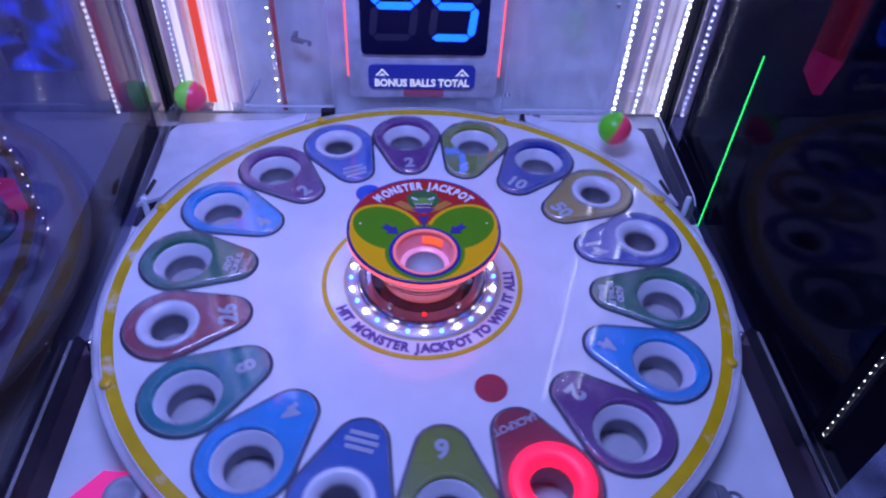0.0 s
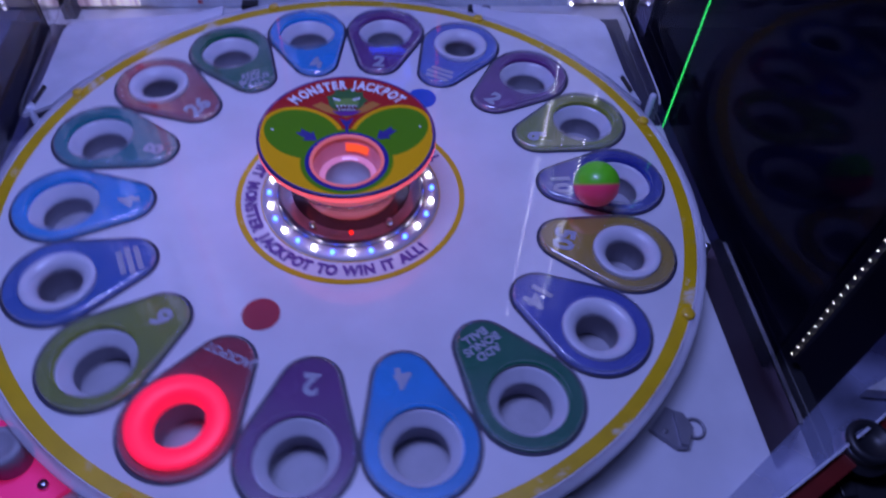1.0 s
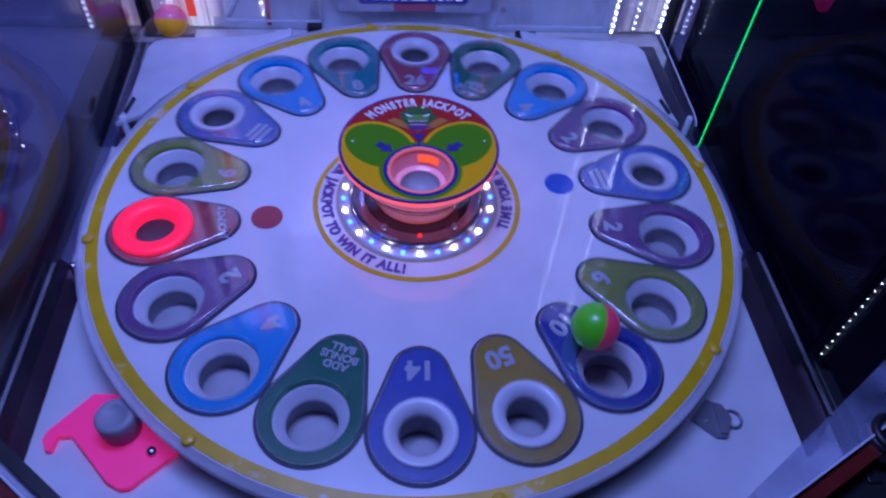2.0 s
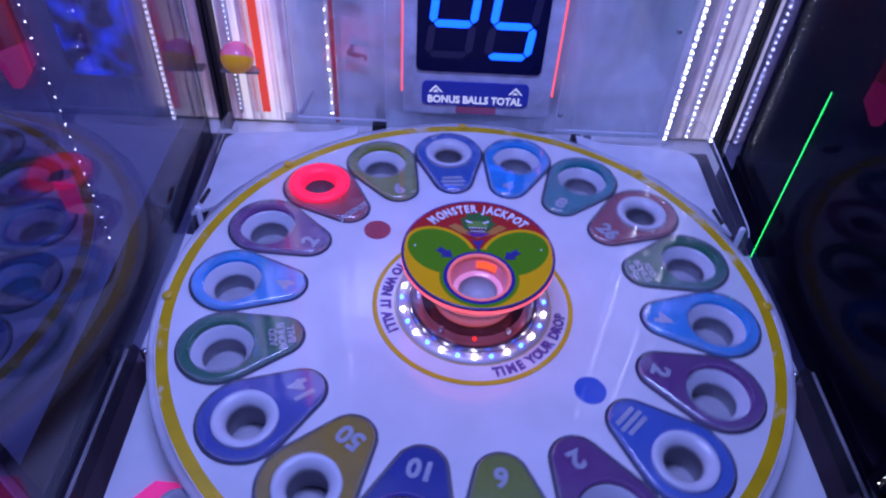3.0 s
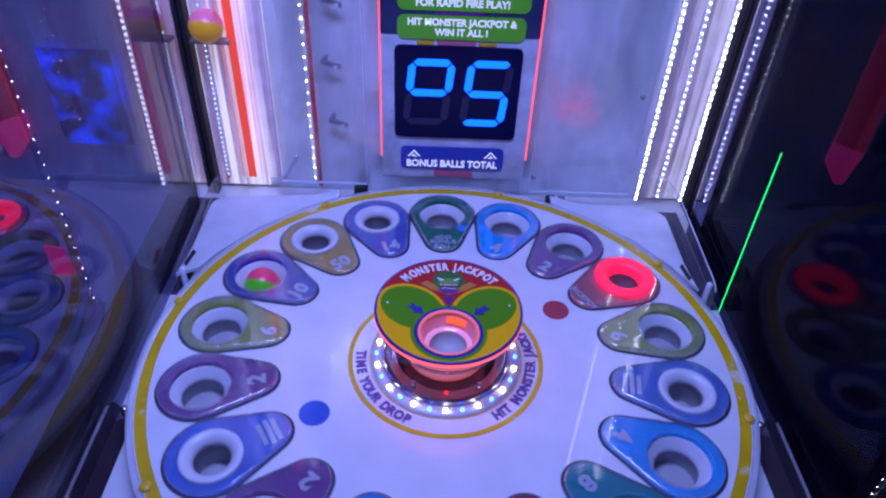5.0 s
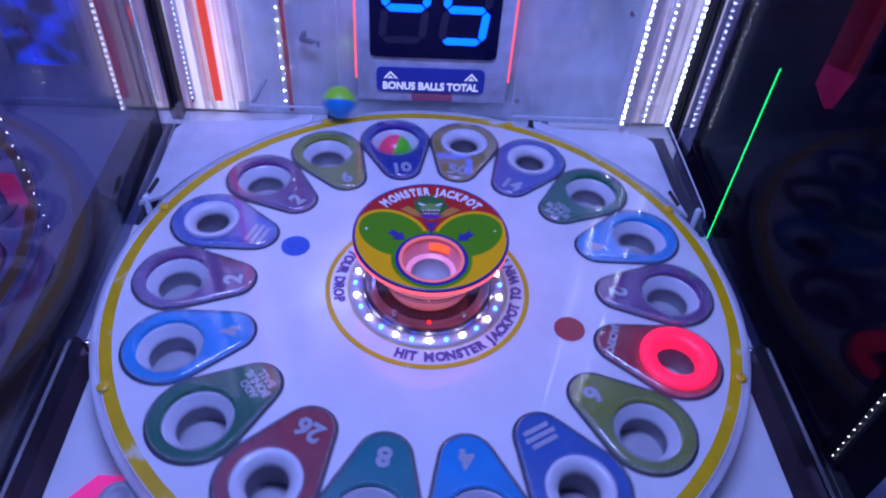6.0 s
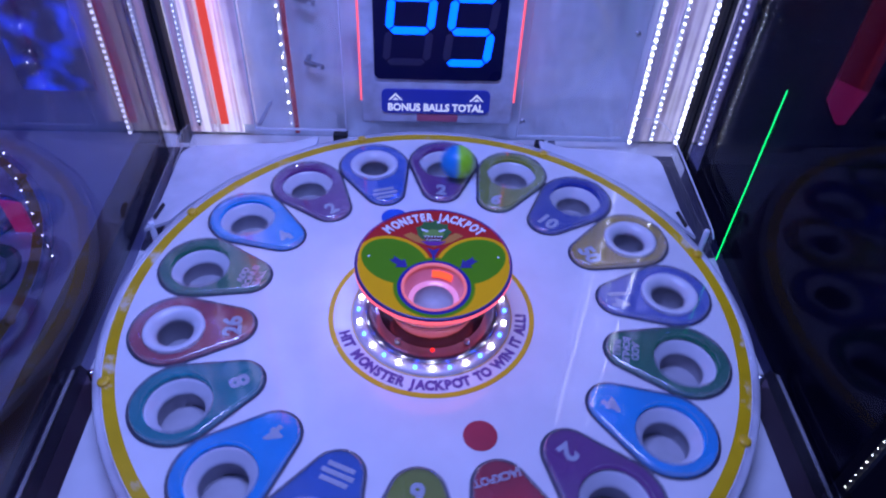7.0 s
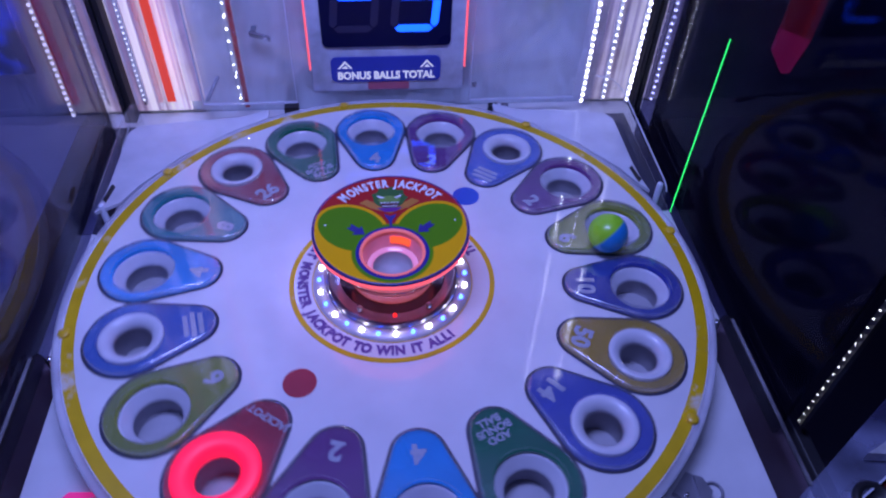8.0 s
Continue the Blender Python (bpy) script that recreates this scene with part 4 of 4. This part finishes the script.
# ball lift channel
lift = thing("ball_lift", "clear ball lift channel in the back corner", "ball lift")
part("side_wall", boxed(-0.3855, 0.425, -0.01, -0.3825, 0.470, 1.0), CLEAR, lift)
part("back_plate", boxed(-0.4435, 0.478, -0.04, -0.346, 0.482, 1.0), COLUMN, lift, "backlit pale lift plate")
# pale and black rods stand in for glints and a dark tube-edge line
for x, m_ in ((-0.4365, EDGE), (-0.4235, BLACK), (-0.4205, EDGE), (-0.3925, EDGE)):
    part("tube_edge_rod", lathe([(0.0012, -0.02), (0.0012, 1.0)], 8, x, 0.468), m_, lift, "thin rod standing in for a lift tube edge", True)
part("side_wall", boxed(-0.345, 0.462, -0.012, -0.318, 0.474, 1.0, bevel=0.002), COLUMN, lift, "backlit pale side wall")
col = thing("light_column", "backlit white light column in the cabinet corner", "light column")
part("diffuser", boxed(0.380, 0.474, -0.04, 0.474, 0.482, 1.0, bevel=0.002), COLUMN_R, col)
part("clear_cover", boxed(0.386, 0.440, -0.02, 0.3885, 0.472, 1.0), CLEAR, col, "clear cover strip")


def paddle(z):
    p = thing("lift_paddle", "small grey paddle carrying a ball in the lift", "paddle", "lift paddles")
    part("arm", boxed(-0.034, -0.012, -0.004, 0.032, 0.012, 0.0, bevel=0.001), GREYMETAL, p)
    part("pin", lathe([(0.003, -0.004), (0.003, 0.003), (0, 0.003)], 10, 0.030, -0.008), CHROME, p, "steel pin", True)
    return p


# ---------------------------------------------------------------- corner guides
def sheet(pts, thick, up):
    """Flat sheet from corner points, given thickness along up."""
    bm = bmesh.new()
    a = [bm.verts.new(p) for p in pts]
    b = [bm.verts.new(Vector(p) + Vector(up) * thick) for p in pts]
    bm.faces.new(a[::-1])
    bm.faces.new(b)
    for i in range(len(pts)):
        j = (i + 1) % len(pts)
        bm.faces.new((a[i], a[j], b[j], b[i]))
    bmesh.ops.recalc_face_normals(bm, faces=bm.faces)
    return bm


def bent_sheet(path, low, thick):
    """Upright sheet bent along a plan path of (x, y, top), with thickness."""
    bm = bmesh.new()
    rows = []
    for i, (x, y, top) in enumerate(path):
        p, q = path[max(0, i - 1)], path[min(len(path) - 1, i + 1)]
        n = Vector((q[1] - p[1], p[0] - q[0])).normalized() * thick
        rows.append([bm.verts.new(c) for c in ((x, y, low), (x, y, top), (x + n.x, y + n.y, top), (x + n.x, y + n.y, low))])
    for a, b in zip(rows, rows[1:]):
        for i in range(4):
            bm.faces.new((a[i], b[i], b[(i + 1) % 4], a[(i + 1) % 4]))
    bm.faces.new(rows[0])
    bm.faces.new(rows[-1][::-1])
    bmesh.ops.recalc_face_normals(bm, faces=bm.faces)
    return bm


def corner_guide(s, label):
    g = thing("corner_guide", label, "guide", "corner guides")
    x = 0.446 if s > 0 else 0.438
    back = [(0.384, 0.430, 0.040), (0.404, 0.430, 0.038), (0.420, 0.428, 0.031), (0.432, 0.423, 0.021), (x - 0.004, 0.414, 0.011)] if s > 0 else [(x - 0.012, 0.438, 0.002), (x - 0.004, 0.434, 0.002)]
    path = back + [(x, 0.400, 0.005), (x, 0.300, 0.002), (x, 0.185, -0.001), (x, 0.172, -0.004), (x, 0.166, -0.010)]
    path = [(s * px, py, pz) for px, py, pz in path]
    part("side_plate", bent_sheet(path, -0.0462, 0.003), CLEAR, g, "bent clear side plate")
    rim = bmesh.new()
    for p, q in zip(path, path[1:]):
        d = Vector((q[1] - p[1], p[0] - q[0], 0)).normalized() * 0.0020
        v = [rim.verts.new(c) for c in (Vector(p), Vector(q), Vector(q) + d, Vector(p) + d, Vector(p) + Vector((0, 0, 0.0010)), Vector(q) + Vector((0, 0, 0.0010)), Vector(q) + d + Vector((0, 0, 0.0010)), Vector(p) + d + Vector((0, 0, 0.0010)))]
        for f in ((4, 5, 6, 7), (0, 1, 5, 4), (3, 2, 6, 7)):
            rim.faces.new([v[i] for i in f])
    bmesh.ops.recalc_face_normals(rim, faces=rim.faces)
    part("edge", rim, EDGE if s > 0 else MILKY, g, "thin bright edge")
    lx = 0.410 if s > 0 else 0.430
    wide = 0.457 if s > 0 else 0.452
    arc = [(lx - 0.030 + 0.030 * math.cos(radians(15 * i)), 0.358 + 0.030 * math.sin(radians(15 * i))) for i in range(7)]
    out = [(lx + 0.008, 0.170), (lx + 0.003, 0.200), (lx, 0.240)] + arc + [(0.245, 0.404), (0.20, 0.425), (0.20, 0.400), (0.26, 0.362), (0.33, 0.300), (0.385, 0.228), (0.405, 0.190)]
    part("ledge", sheet([(s * px, py, -0.014) for px, py in out], 0.006, (0, 0, 1)), LEDGE, g, "frosted white corner ledge")
    # dark strip added to blacken the deck corner under the guide
    part("dark_strip", sheet([(s * px, py, -0.0495) for px, py in ((lx + 0.004, 0.165), (wide, 0.165), (wide, 0.436), (lx - 0.020, 0.436), (lx - 0.012, 0.395))], 0.003, (0, 0, 1)), GASKET, g, "dark strip added on the deck under the guide")
    part("slot", sheet([(s * px, py, -0.0075) for px, py in ((lx - 0.010, 0.226), (lx - 0.004, 0.232), (lx + 0.002, 0.196), (lx - 0.004, 0.190))], 0.0012, (0, 0, 1)), BLACK, g, "dark slot in the ledge")
    part("screw", lathe([(0.005, -0.049), (0.005, -0.004), (0.003, -0.002), (0, -0.002)], 10, s * (x - 0.008), 0.180), EDGE, g, "pale screw cap", True)
    return g


corner_guide(-1, "clear acrylic corner guide beside the ball lift")
corner_guide(1, "bent clear acrylic corner guide beside the led strips")
for s in (-1, 1):
    g = thing("side_guide", "smoked acrylic side guide standing on the deck", "guide", "side guides")
    part("plate", sheet([(s * 0.434, -0.085, -0.049), (s * 0.434, -0.362, -0.049), (s * 0.450, -0.335, -0.003), (s * 0.450, -0.100, -0.003), (s * 0.448, -0.088, -0.009)], 0.004, (-s, 0, 0)), SMOKE, g)
    part("edge", sheet([(s * 0.450, -0.335, -0.0026), (s * 0.450, -0.100, -0.0026), (s * 0.450, -0.100, -0.0010), (s * 0.450, -0.335, -0.0010)], 0.0042, (-s, 0, 0)), MILKY, g, "scuffed clear edge")
    part("screw", lathe([(0.005, -0.049), (0.005, -0.006), (0.003, -0.004), (0, -0.004)], 10, s * 0.4275, -0.100), CHROME, g, "steel screw", True)

# small fittings on the back wall
def hook(x, z):
    h = thing("wall_hook", "small dark steel loop hook on the back wall", "hook", "wall hooks")
    part("stem", boxed(x - 0.012, 0.470, z + 0.004, x - 0.004, BACK - 0.001, z + 0.010, bevel=0.0008), GREYMETAL, h)
    bm = sheet([(x - 0.014, 0.462, z + 0.010), (x + 0.020, 0.462, z), (x + 0.020, 0.462, z - 0.007), (x - 0.014, 0.462, z + 0.003)], 0.007, (0, 1, 0))
    part("loop", bm, GREYMETAL, h)
    part("pin", boxed(x + 0.008, 0.4605, z - 0.003, x + 0.015, 0.4615, z + 0.001), EDGE, h, "pale pin")


hook(-0.212, 0.225)
hook(-0.205, 0.335)
hook(-0.205, 0.110)
bt = thing("wall_bolt", "small chrome bolt on the guard plate", "bolt")
part("head", lathe([(0.0045, 0), (0.0045, 0.003), (0.003, 0.005), (0, 0.005)], 12), CHROME, bt, "", True)
bt.matrix_basis = pose(0.340, 0.4455, 0.195, 90, 0, 0)
bt = thing("wall_bolt", "small chrome bolt beside the display panel", "bolt")
part("head", lathe([(0.0045, 0), (0.0045, 0.003), (0.003, 0.005), (0, 0.005)], 12), CHROME, bt, "", True)
bt.matrix_basis = pose(0.168, 0.4455, 0.020, 90, 0, 0)
cl = thing("deck_clip", "small dark clip on the deck behind the wheel", "clip")
part("body", boxed(0.198, 0.446, -0.049, 0.216, 0.460, -0.030, bevel=0.002), BLACK, cl)
part("tab", boxed(0.222, 0.448, -0.049, 0.236, 0.458, -0.030, bevel=0.002), GREYMETAL, cl)
cl = thing("deck_clip", "small dark block on the deck beside the guard plate", "clip")
part("body", boxed(-0.178, 0.450, -0.049, -0.152, 0.470, -0.024, bevel=0.002), BLACK, cl)
pp = thing("guard_bracket", "small dark angle bracket behind the guard plate", "bracket")
part("arm", sheet([(-0.310, 0.442, 0.000), (-0.290, 0.470, 0.030), (-0.284, 0.470, 0.030), (-0.304, 0.442, 0.000)], 0.004, (0, 0, 1)), GREYMETAL, pp)

# pink bracket with a grey roller at the front
br = thing("roller_bracket", "fluorescent pink bracket with a grey roller on the deck", "bracket")
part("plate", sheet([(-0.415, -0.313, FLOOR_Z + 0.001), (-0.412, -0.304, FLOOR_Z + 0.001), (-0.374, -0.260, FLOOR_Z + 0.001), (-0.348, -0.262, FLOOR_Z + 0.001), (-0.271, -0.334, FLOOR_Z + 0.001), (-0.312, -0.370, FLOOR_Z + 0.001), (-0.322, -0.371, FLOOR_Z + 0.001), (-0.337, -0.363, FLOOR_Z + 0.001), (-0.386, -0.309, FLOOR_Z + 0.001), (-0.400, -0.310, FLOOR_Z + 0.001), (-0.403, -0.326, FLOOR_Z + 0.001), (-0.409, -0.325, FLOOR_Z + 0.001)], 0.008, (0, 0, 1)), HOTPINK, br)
part("roller", lathe([(0.021, FLOOR_Z + 0.009), (0.021, FLOOR_Z + 0.016), (0.0215, FLOOR_Z + 0.018), (0.0215, -0.012), (0.0195, -0.009), (0.012, -0.009), (0.011, -0.0105), (0, -0.0105)], 32, -0.333, -0.304), RUBBER, br, "grey rubber roller", True)
part("screw", lathe([(0.005, FLOOR_Z + 0.009), (0.005, FLOOR_Z + 0.014), (0, FLOOR_Z + 0.015)], 10, -0.296, -0.333), CHROME, br, "steel screw", True)
br = thing("latch_bracket", "small grey steel bracket on the deck beside the wheel", "bracket")
part("plate", sheet([(0.307, -0.313, FLOOR_Z + 0.001), (0.330, -0.290, FLOOR_Z + 0.001), (0.345, -0.299, FLOOR_Z + 0.001), (0.352, -0.318, FLOOR_Z + 0.001), (0.341, -0.337, FLOOR_Z + 0.001), (0.331, -0.336, FLOOR_Z + 0.001)], 0.008, (0, 0, 1)), GREYMETAL, br)
part("fold", sheet([(0.336, -0.297, FLOOR_Z + 0.0095), (0.345, -0.300, FLOOR_Z + 0.0095), (0.352, -0.318, FLOOR_Z + 0.0095), (0.341, -0.336, FLOOR_Z + 0.0095), (0.334, -0.334, FLOOR_Z + 0.0095)], 0.004, (0, 0, 1)), GREYMETAL, br, "folded grey steel tab")
part("loop", lathe([(0.012, FLOOR_Z + 0.001), (0.012, FLOOR_Z + 0.004), (0.0095, FLOOR_Z + 0.004), (0.0095, FLOOR_Z + 0.001)], 24, 0.357, -0.314), GREYMETAL, br, "thin steel loop", True)
part("screw", lathe([(0.0025, FLOOR_Z + 0.009), (0.0025, FLOOR_Z + 0.011), (0, FLOOR_Z + 0.0115)], 10, 0.322, -0.318), CHROME, br, "steel screw", True)

# front rails that splay to both sides
for s in (-1, 1):
    r = thing("front_rail", "black and red front rail with a clear ledge", "rail", "front rails")
    def along(d0, d1, z0, z1, nm, material, lb="", out=None):
        ax, ay, bx, by = (0.330, -0.4415, 0.820, -0.180) if s > 0 else (-0.320, -0.427, -0.800, -0.030)
        n = Vector((s * (by - ay), -s * (bx - ax), 0)).normalized()
        bm = bmesh.new()
        q = out or [Vector((ax, ay, 0)) + n * d0, Vector((bx, by, 0)) + n * d0, Vector((bx, by, 0)) + n * d1, Vector((ax, ay, 0)) + n * d1]
        lo = [bm.verts.new((p.x, p.y, z0)) for p in q]
        hi = [bm.verts.new((p.x, p.y, z1)) for p in q]
        bm.faces.new(lo)
        bm.faces.new(hi)
        for i in range(4):
            j = (i + 1) % 4
            bm.faces.new((lo[i], lo[j], hi[j], hi[i]))
        bmesh.ops.recalc_face_normals(bm, faces=bm.faces)
        part(nm, bm, material, r, lb)
    if s < 0:
        along(0.0, 0.012, -0.09, 0.0, "bar", BLACK, "black bar")
        along(0.0125, 0.0200, -0.09, -0.012, "ledge", LEDGE, "clear scuffed ledge")
        along(0.0203, 0.0230, -0.09, -0.004, "edge", EDGE, "bright polished edge")
        along(0.0235, 0.0480, -0.09, -0.010, "rail", REDRAIL, "dark red painted rail")
        along(0.0485, 0.130, -0.12, -0.040, "bar", BLACK, "black outer ledge")
    else:
        inner = [Vector(p) for p in ((0.334, -0.413, 0), (0.755, -0.121, 0), (0.820, -0.180, 0), (0.330, -0.4415, 0))]
        along(0, 0, -0.09, -0.004, "ledge", SCUFFED, "clear scuffed ledge", inner)
        along(0.0005, 0.0028, -0.09, -0.001, "edge", EDGE, "bright polished edge")
        along(0.0032, 0.0200, -0.09, -0.010, "rail", REDRAIL, "dark red painted rail")
        along(0.0205, 0.160, -0.12, -0.040, "bar", BLACK, "black outer ledge")
wd = thing("clear_wedge", "crumpled clear plastic wedge lying on the front rail", "plastic wedge")
part("body", sheet([(0.519, -0.311, -0.0005), (0.589, -0.281, -0.0005), (0.649, -0.266, -0.0005), (0.630, -0.302, -0.0005), (0.573, -0.319, -0.0005)], 0.016, (0, 0, 1)), CRUMPLED, wd)
lk = thing("lock_cylinder", "black lock cylinder with a chrome collar on the front rail", "lock")
part("body", lathe([(0.024, -0.045), (0.024, -0.001), (0.021, 0.002), (0.016, 0.002), (0.014, -0.006), (0.0, -0.006)], 28, 0.510, -0.359), BLACK, lk, "", True)
part("collar", lathe([(0.0285, -0.022), (0.0285, -0.008), (0.0245, -0.004)], 28, 0.510, -0.359), CHROME, lk, "chrome collar", True)

# glowing panels added for the dim red shapes beyond both side panes
for s, x in ((1, 0.733), (-1, 0.788)):
    rp = thing("sign_panel", "dark red glowing panel with a pink foot, added beyond the side pane", "sign panel", "sign panels")
    part("board", sheet([(s * x, 0.476, 0.100), (s * (x + 0.067), 0.476, 0.075), (s * (x + 0.067), 0.476, 0.7), (s * x, 0.476, 0.7)], 0.008, (0, 1, 0)), PANELRED, rp, "dark red board")
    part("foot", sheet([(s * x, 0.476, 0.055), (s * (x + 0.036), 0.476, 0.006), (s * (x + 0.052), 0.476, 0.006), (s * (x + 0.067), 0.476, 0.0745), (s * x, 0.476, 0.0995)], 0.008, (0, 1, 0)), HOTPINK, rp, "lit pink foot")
tagged(part("wall_back_right", boxed(0.502, BACK, -0.1, 1.05, BACK + 0.02, 1.3), DARKWALL), "dark back panel of the next game", "wall", kind="structure")
# panel added to hold the blue glow on the neighbouring wall
bp = thing("blue_glow_panel", "glowing panel added for a blurred blue glow on the neighbouring back wall", "sign")
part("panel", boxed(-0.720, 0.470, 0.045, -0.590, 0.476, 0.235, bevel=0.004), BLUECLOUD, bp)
# glowing blade added for a pink shape beside the neighbouring wheel
pm = thing("pink_blade", "pointed pink blade added for a pink shape beside the neighbouring wheel", "marker")
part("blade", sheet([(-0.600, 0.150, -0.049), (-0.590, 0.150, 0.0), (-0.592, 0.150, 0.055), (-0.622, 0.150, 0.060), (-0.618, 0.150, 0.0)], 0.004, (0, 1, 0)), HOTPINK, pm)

# ---------------------------------------------------------------- balls
def ball(label, a, b):
    bm = bmesh.new()
    bmesh.ops.create_icosphere(bm, subdivisions=4, radius=0.0278)
    ob = part("ball", bm, two_tone("ball_" + label.split()[0], a, b), None, "", True)
    return tagged(ob, label, "ball", "play balls")


GREEN, PINK, BLUE, ORANGE = (0.10, 0.55, 0.02), (0.90, 0.06, 0.16), (0.01, 0.20, 0.60), (0.95, 0.45, 0.02)
ball_a = ball("green and pink two-tone ball rolling on the wheel", PINK, GREEN)
ball_b = ball("blue and lime two-tone ball bouncing round the wheel", BLUE, (0.25, 0.60, 0.03))
ball_c = ball("yellow and pink two-tone ball in the lift", ORANGE, (1.0, 0.20, 0.34))
ball_d = ball("lime and pink ball rising in the lift", PINK, (0.25, 0.75, 0.10))
pad_c, pad_d = paddle(0), paddle(0)

# neighbouring game seen through the side pane
wheel2 = copy_thing(wheel, pose(-0.975, 0.0, 0))
wheel2["label"] = "white prize wheel of the neighbouring game"

# ---------------------------------------------------------------- motion
PHI0, RATE = -66.7, -52.45


def on_wheel(t, r, local, z):
    a = radians(PHI0 + RATE * t + local)
    return r * math.cos(a), r * math.sin(a), z


def spun(p, angle, lean=0.0):
    """A ball at p whose second colour points that way as the player sees it; lean: towards the player."""
    n = Vector((1, 0, 0)) * math.cos(radians(angle)) + Vector((0, 0.7, 0.7)) * math.sin(radians(angle)) + Vector((0, -0.7, 0.7)) * lean
    return Matrix.Translation(p) @ Vector((0, 0, 1)).rotation_difference(n).to_matrix().to_4x4()


def motions():
    times = [0.25 * i for i in range(33)]
    walk(wheel, [(t, pose(0, 0, 0, 0, 0, PHI0 + RATE * t)) for t in times])
    walk(wheel2, [(t, pose(-0.975, 0, 0, 0, 0, 25 + PHI0 + RATE * t)) for t in times])
    # first ball: bounces in from the back, then rides the wheel and drops into a pocket
    rows = [(0.0, (0.332, 0.304, 0.045)), (0.1, (0.352, 0.262, 0.033)), (0.2, (0.352, 0.215, 0.04)), (0.3, (0.355, 0.145, 0.034)), (0.4, (0.345, 0.09, 0.034)),
            (0.5, (0.322, 0.042, 0.034)), (0.6, (0.316, 0.030, 0.034)), (0.8, (0.310, -0.006, 0.034)), (1.0, (0.297, -0.030, 0.034)), (1.2, (0.288, -0.066, 0.034))]
    spin = {0.0: 150, 0.1: 190, 0.2: 150, 0.3: 120, 0.4: 150, 0.5: 100, 0.6: 115, 0.8: 140, 1.0: 90, 1.2: 165}
    full = [(t, spun(p, spin[t])) for t, p in rows]
    for t, r, loc, z in ((1.5, 0.297, 118.5, 0.034), (1.75, 0.300, 120, 0.034), (2.0, 0.303, 121, 0.034), (2.3, 0.309, 122, 0.034), (2.4, 0.325, 121, 0.026), (2.5, 0.341, 120, -0.010), (2.6, 0.341, 120, -0.0205)):
        full.append((t, spun(on_wheel(t, r, loc, z), 165 + 30 * max(0, t - 2.3) / 0.2, 0.1)))
    for t, th, lean in ((3.0, 225, 0.2), (3.5, 250, 0.2), (4.0, 265, 0.0), (4.4, 240, 0.6), (4.9, 260, 0.2), (5.2, 275, 0.3), (5.5, 285, -0.7), (5.8, 300, 0.0), (6.0, 340, 0.0), (6.1, 345, 0.0)):
        full.append((t, spun(on_wheel(t, 0.341, 120, -0.0205), th, lean)))
    # it drops out through the pocket and runs back under the deck
    full += [(6.2, spun(on_wheel(6.2, 0.341, 120, -0.07), 345)), (6.3, spun(on_wheel(6.3, 0.341, 120, -0.13), 345)), (6.6, spun((0.10, 0.20, -0.15), 345)), (8.0, spun((-0.30, 0.40, -0.15), 345))]
    walk(ball_a, full)
    rows = [(0.0, (0.30, -0.1, 1.196)), (4.9, (0.30, -0.1, 1.196)), (5.05, (0.31, -0.02, 1.19)), (5.3, (0.35, 0.05, 0.84)), (5.5, (0.414, 0.10, 0.313)), (5.6, (0.395, 0.16, 0.033)), (5.7, (0.278, 0.28, 0.08)), (5.8, (0.13, 0.36, 0.154)),
            (5.9, (-0.021, 0.38, 0.139)), (6.0, (-0.15, 0.40, 0.033)), (6.1, (-0.21, 0.41, 0.135)), (6.2, (-0.282, 0.41, 0.121)), (6.3, (-0.351, 0.40, 0.085)), (6.4, (-0.403, 0.40, 0.096)),
            (6.5, (-0.321, 0.36, 0.033)), (6.6, (-0.254, 0.36, 0.063)), (6.7, (-0.188, 0.34, 0.033)), (6.8, (-0.097, 0.345, 0.046)), (6.9, (-0.023, 0.335, 0.035)),
            (7.0, (0.044, 0.30, 0.033)), (7.1, (0.12, 0.275, 0.033)), (7.3, (0.29, 0.245, 0.033)), (7.5, (0.405, 0.203, 0.033)), (7.6, (0.40, 0.17, 0.033)), (7.7, (0.37, 0.13, 0.033)),
            (7.9, (0.325, 0.065, 0.033)), (8.0, (0.307, 0.037, 0.033))]
    turn = {5.5: 160, 5.6: 200, 5.7: 250, 5.8: 200, 5.9: 150, 6.0: 90, 6.1: 60, 6.2: 20, 6.3: 60, 6.4: 80, 6.5: 80, 6.6: 40, 6.7: 20, 6.8: 10, 6.9: 5, 7.0: 0, 7.1: 40, 7.3: 100, 7.5: 165, 7.6: 180, 7.7: 170, 7.9: 145, 8.0: 130}
    walk(ball_b, [(t, spun(p, turn.get(t, 160))) for t, p in rows])
    # lift: paddles rise steadily with a ball on each
    rise_c = [(0.0, -0.245), (2.3, 0.031), (2.5, 0.055), (3.0, 0.113), (3.5, 0.174), (4.0, 0.235), (4.2, 0.260), (5.3, 0.315), (6.0, 0.40), (8.0, 0.64)]
    rise_d = [(0.0, 0.017), (0.5, 0.073), (1.2, 0.157), (8.0, 0.97)]
    for b, p, rise, tilt in ((ball_c, pad_c, rise_c, 90), (ball_d, pad_d, rise_d, 165)):
        walk(b, [(t, spun((-0.405, 0.437, z), tilt, 0.1)) for t, z in rise])
        walk(p, [(t, pose(-0.405, 0.450, z - 0.0285, 0, 0, 0)) for t, z in rise])


motions()
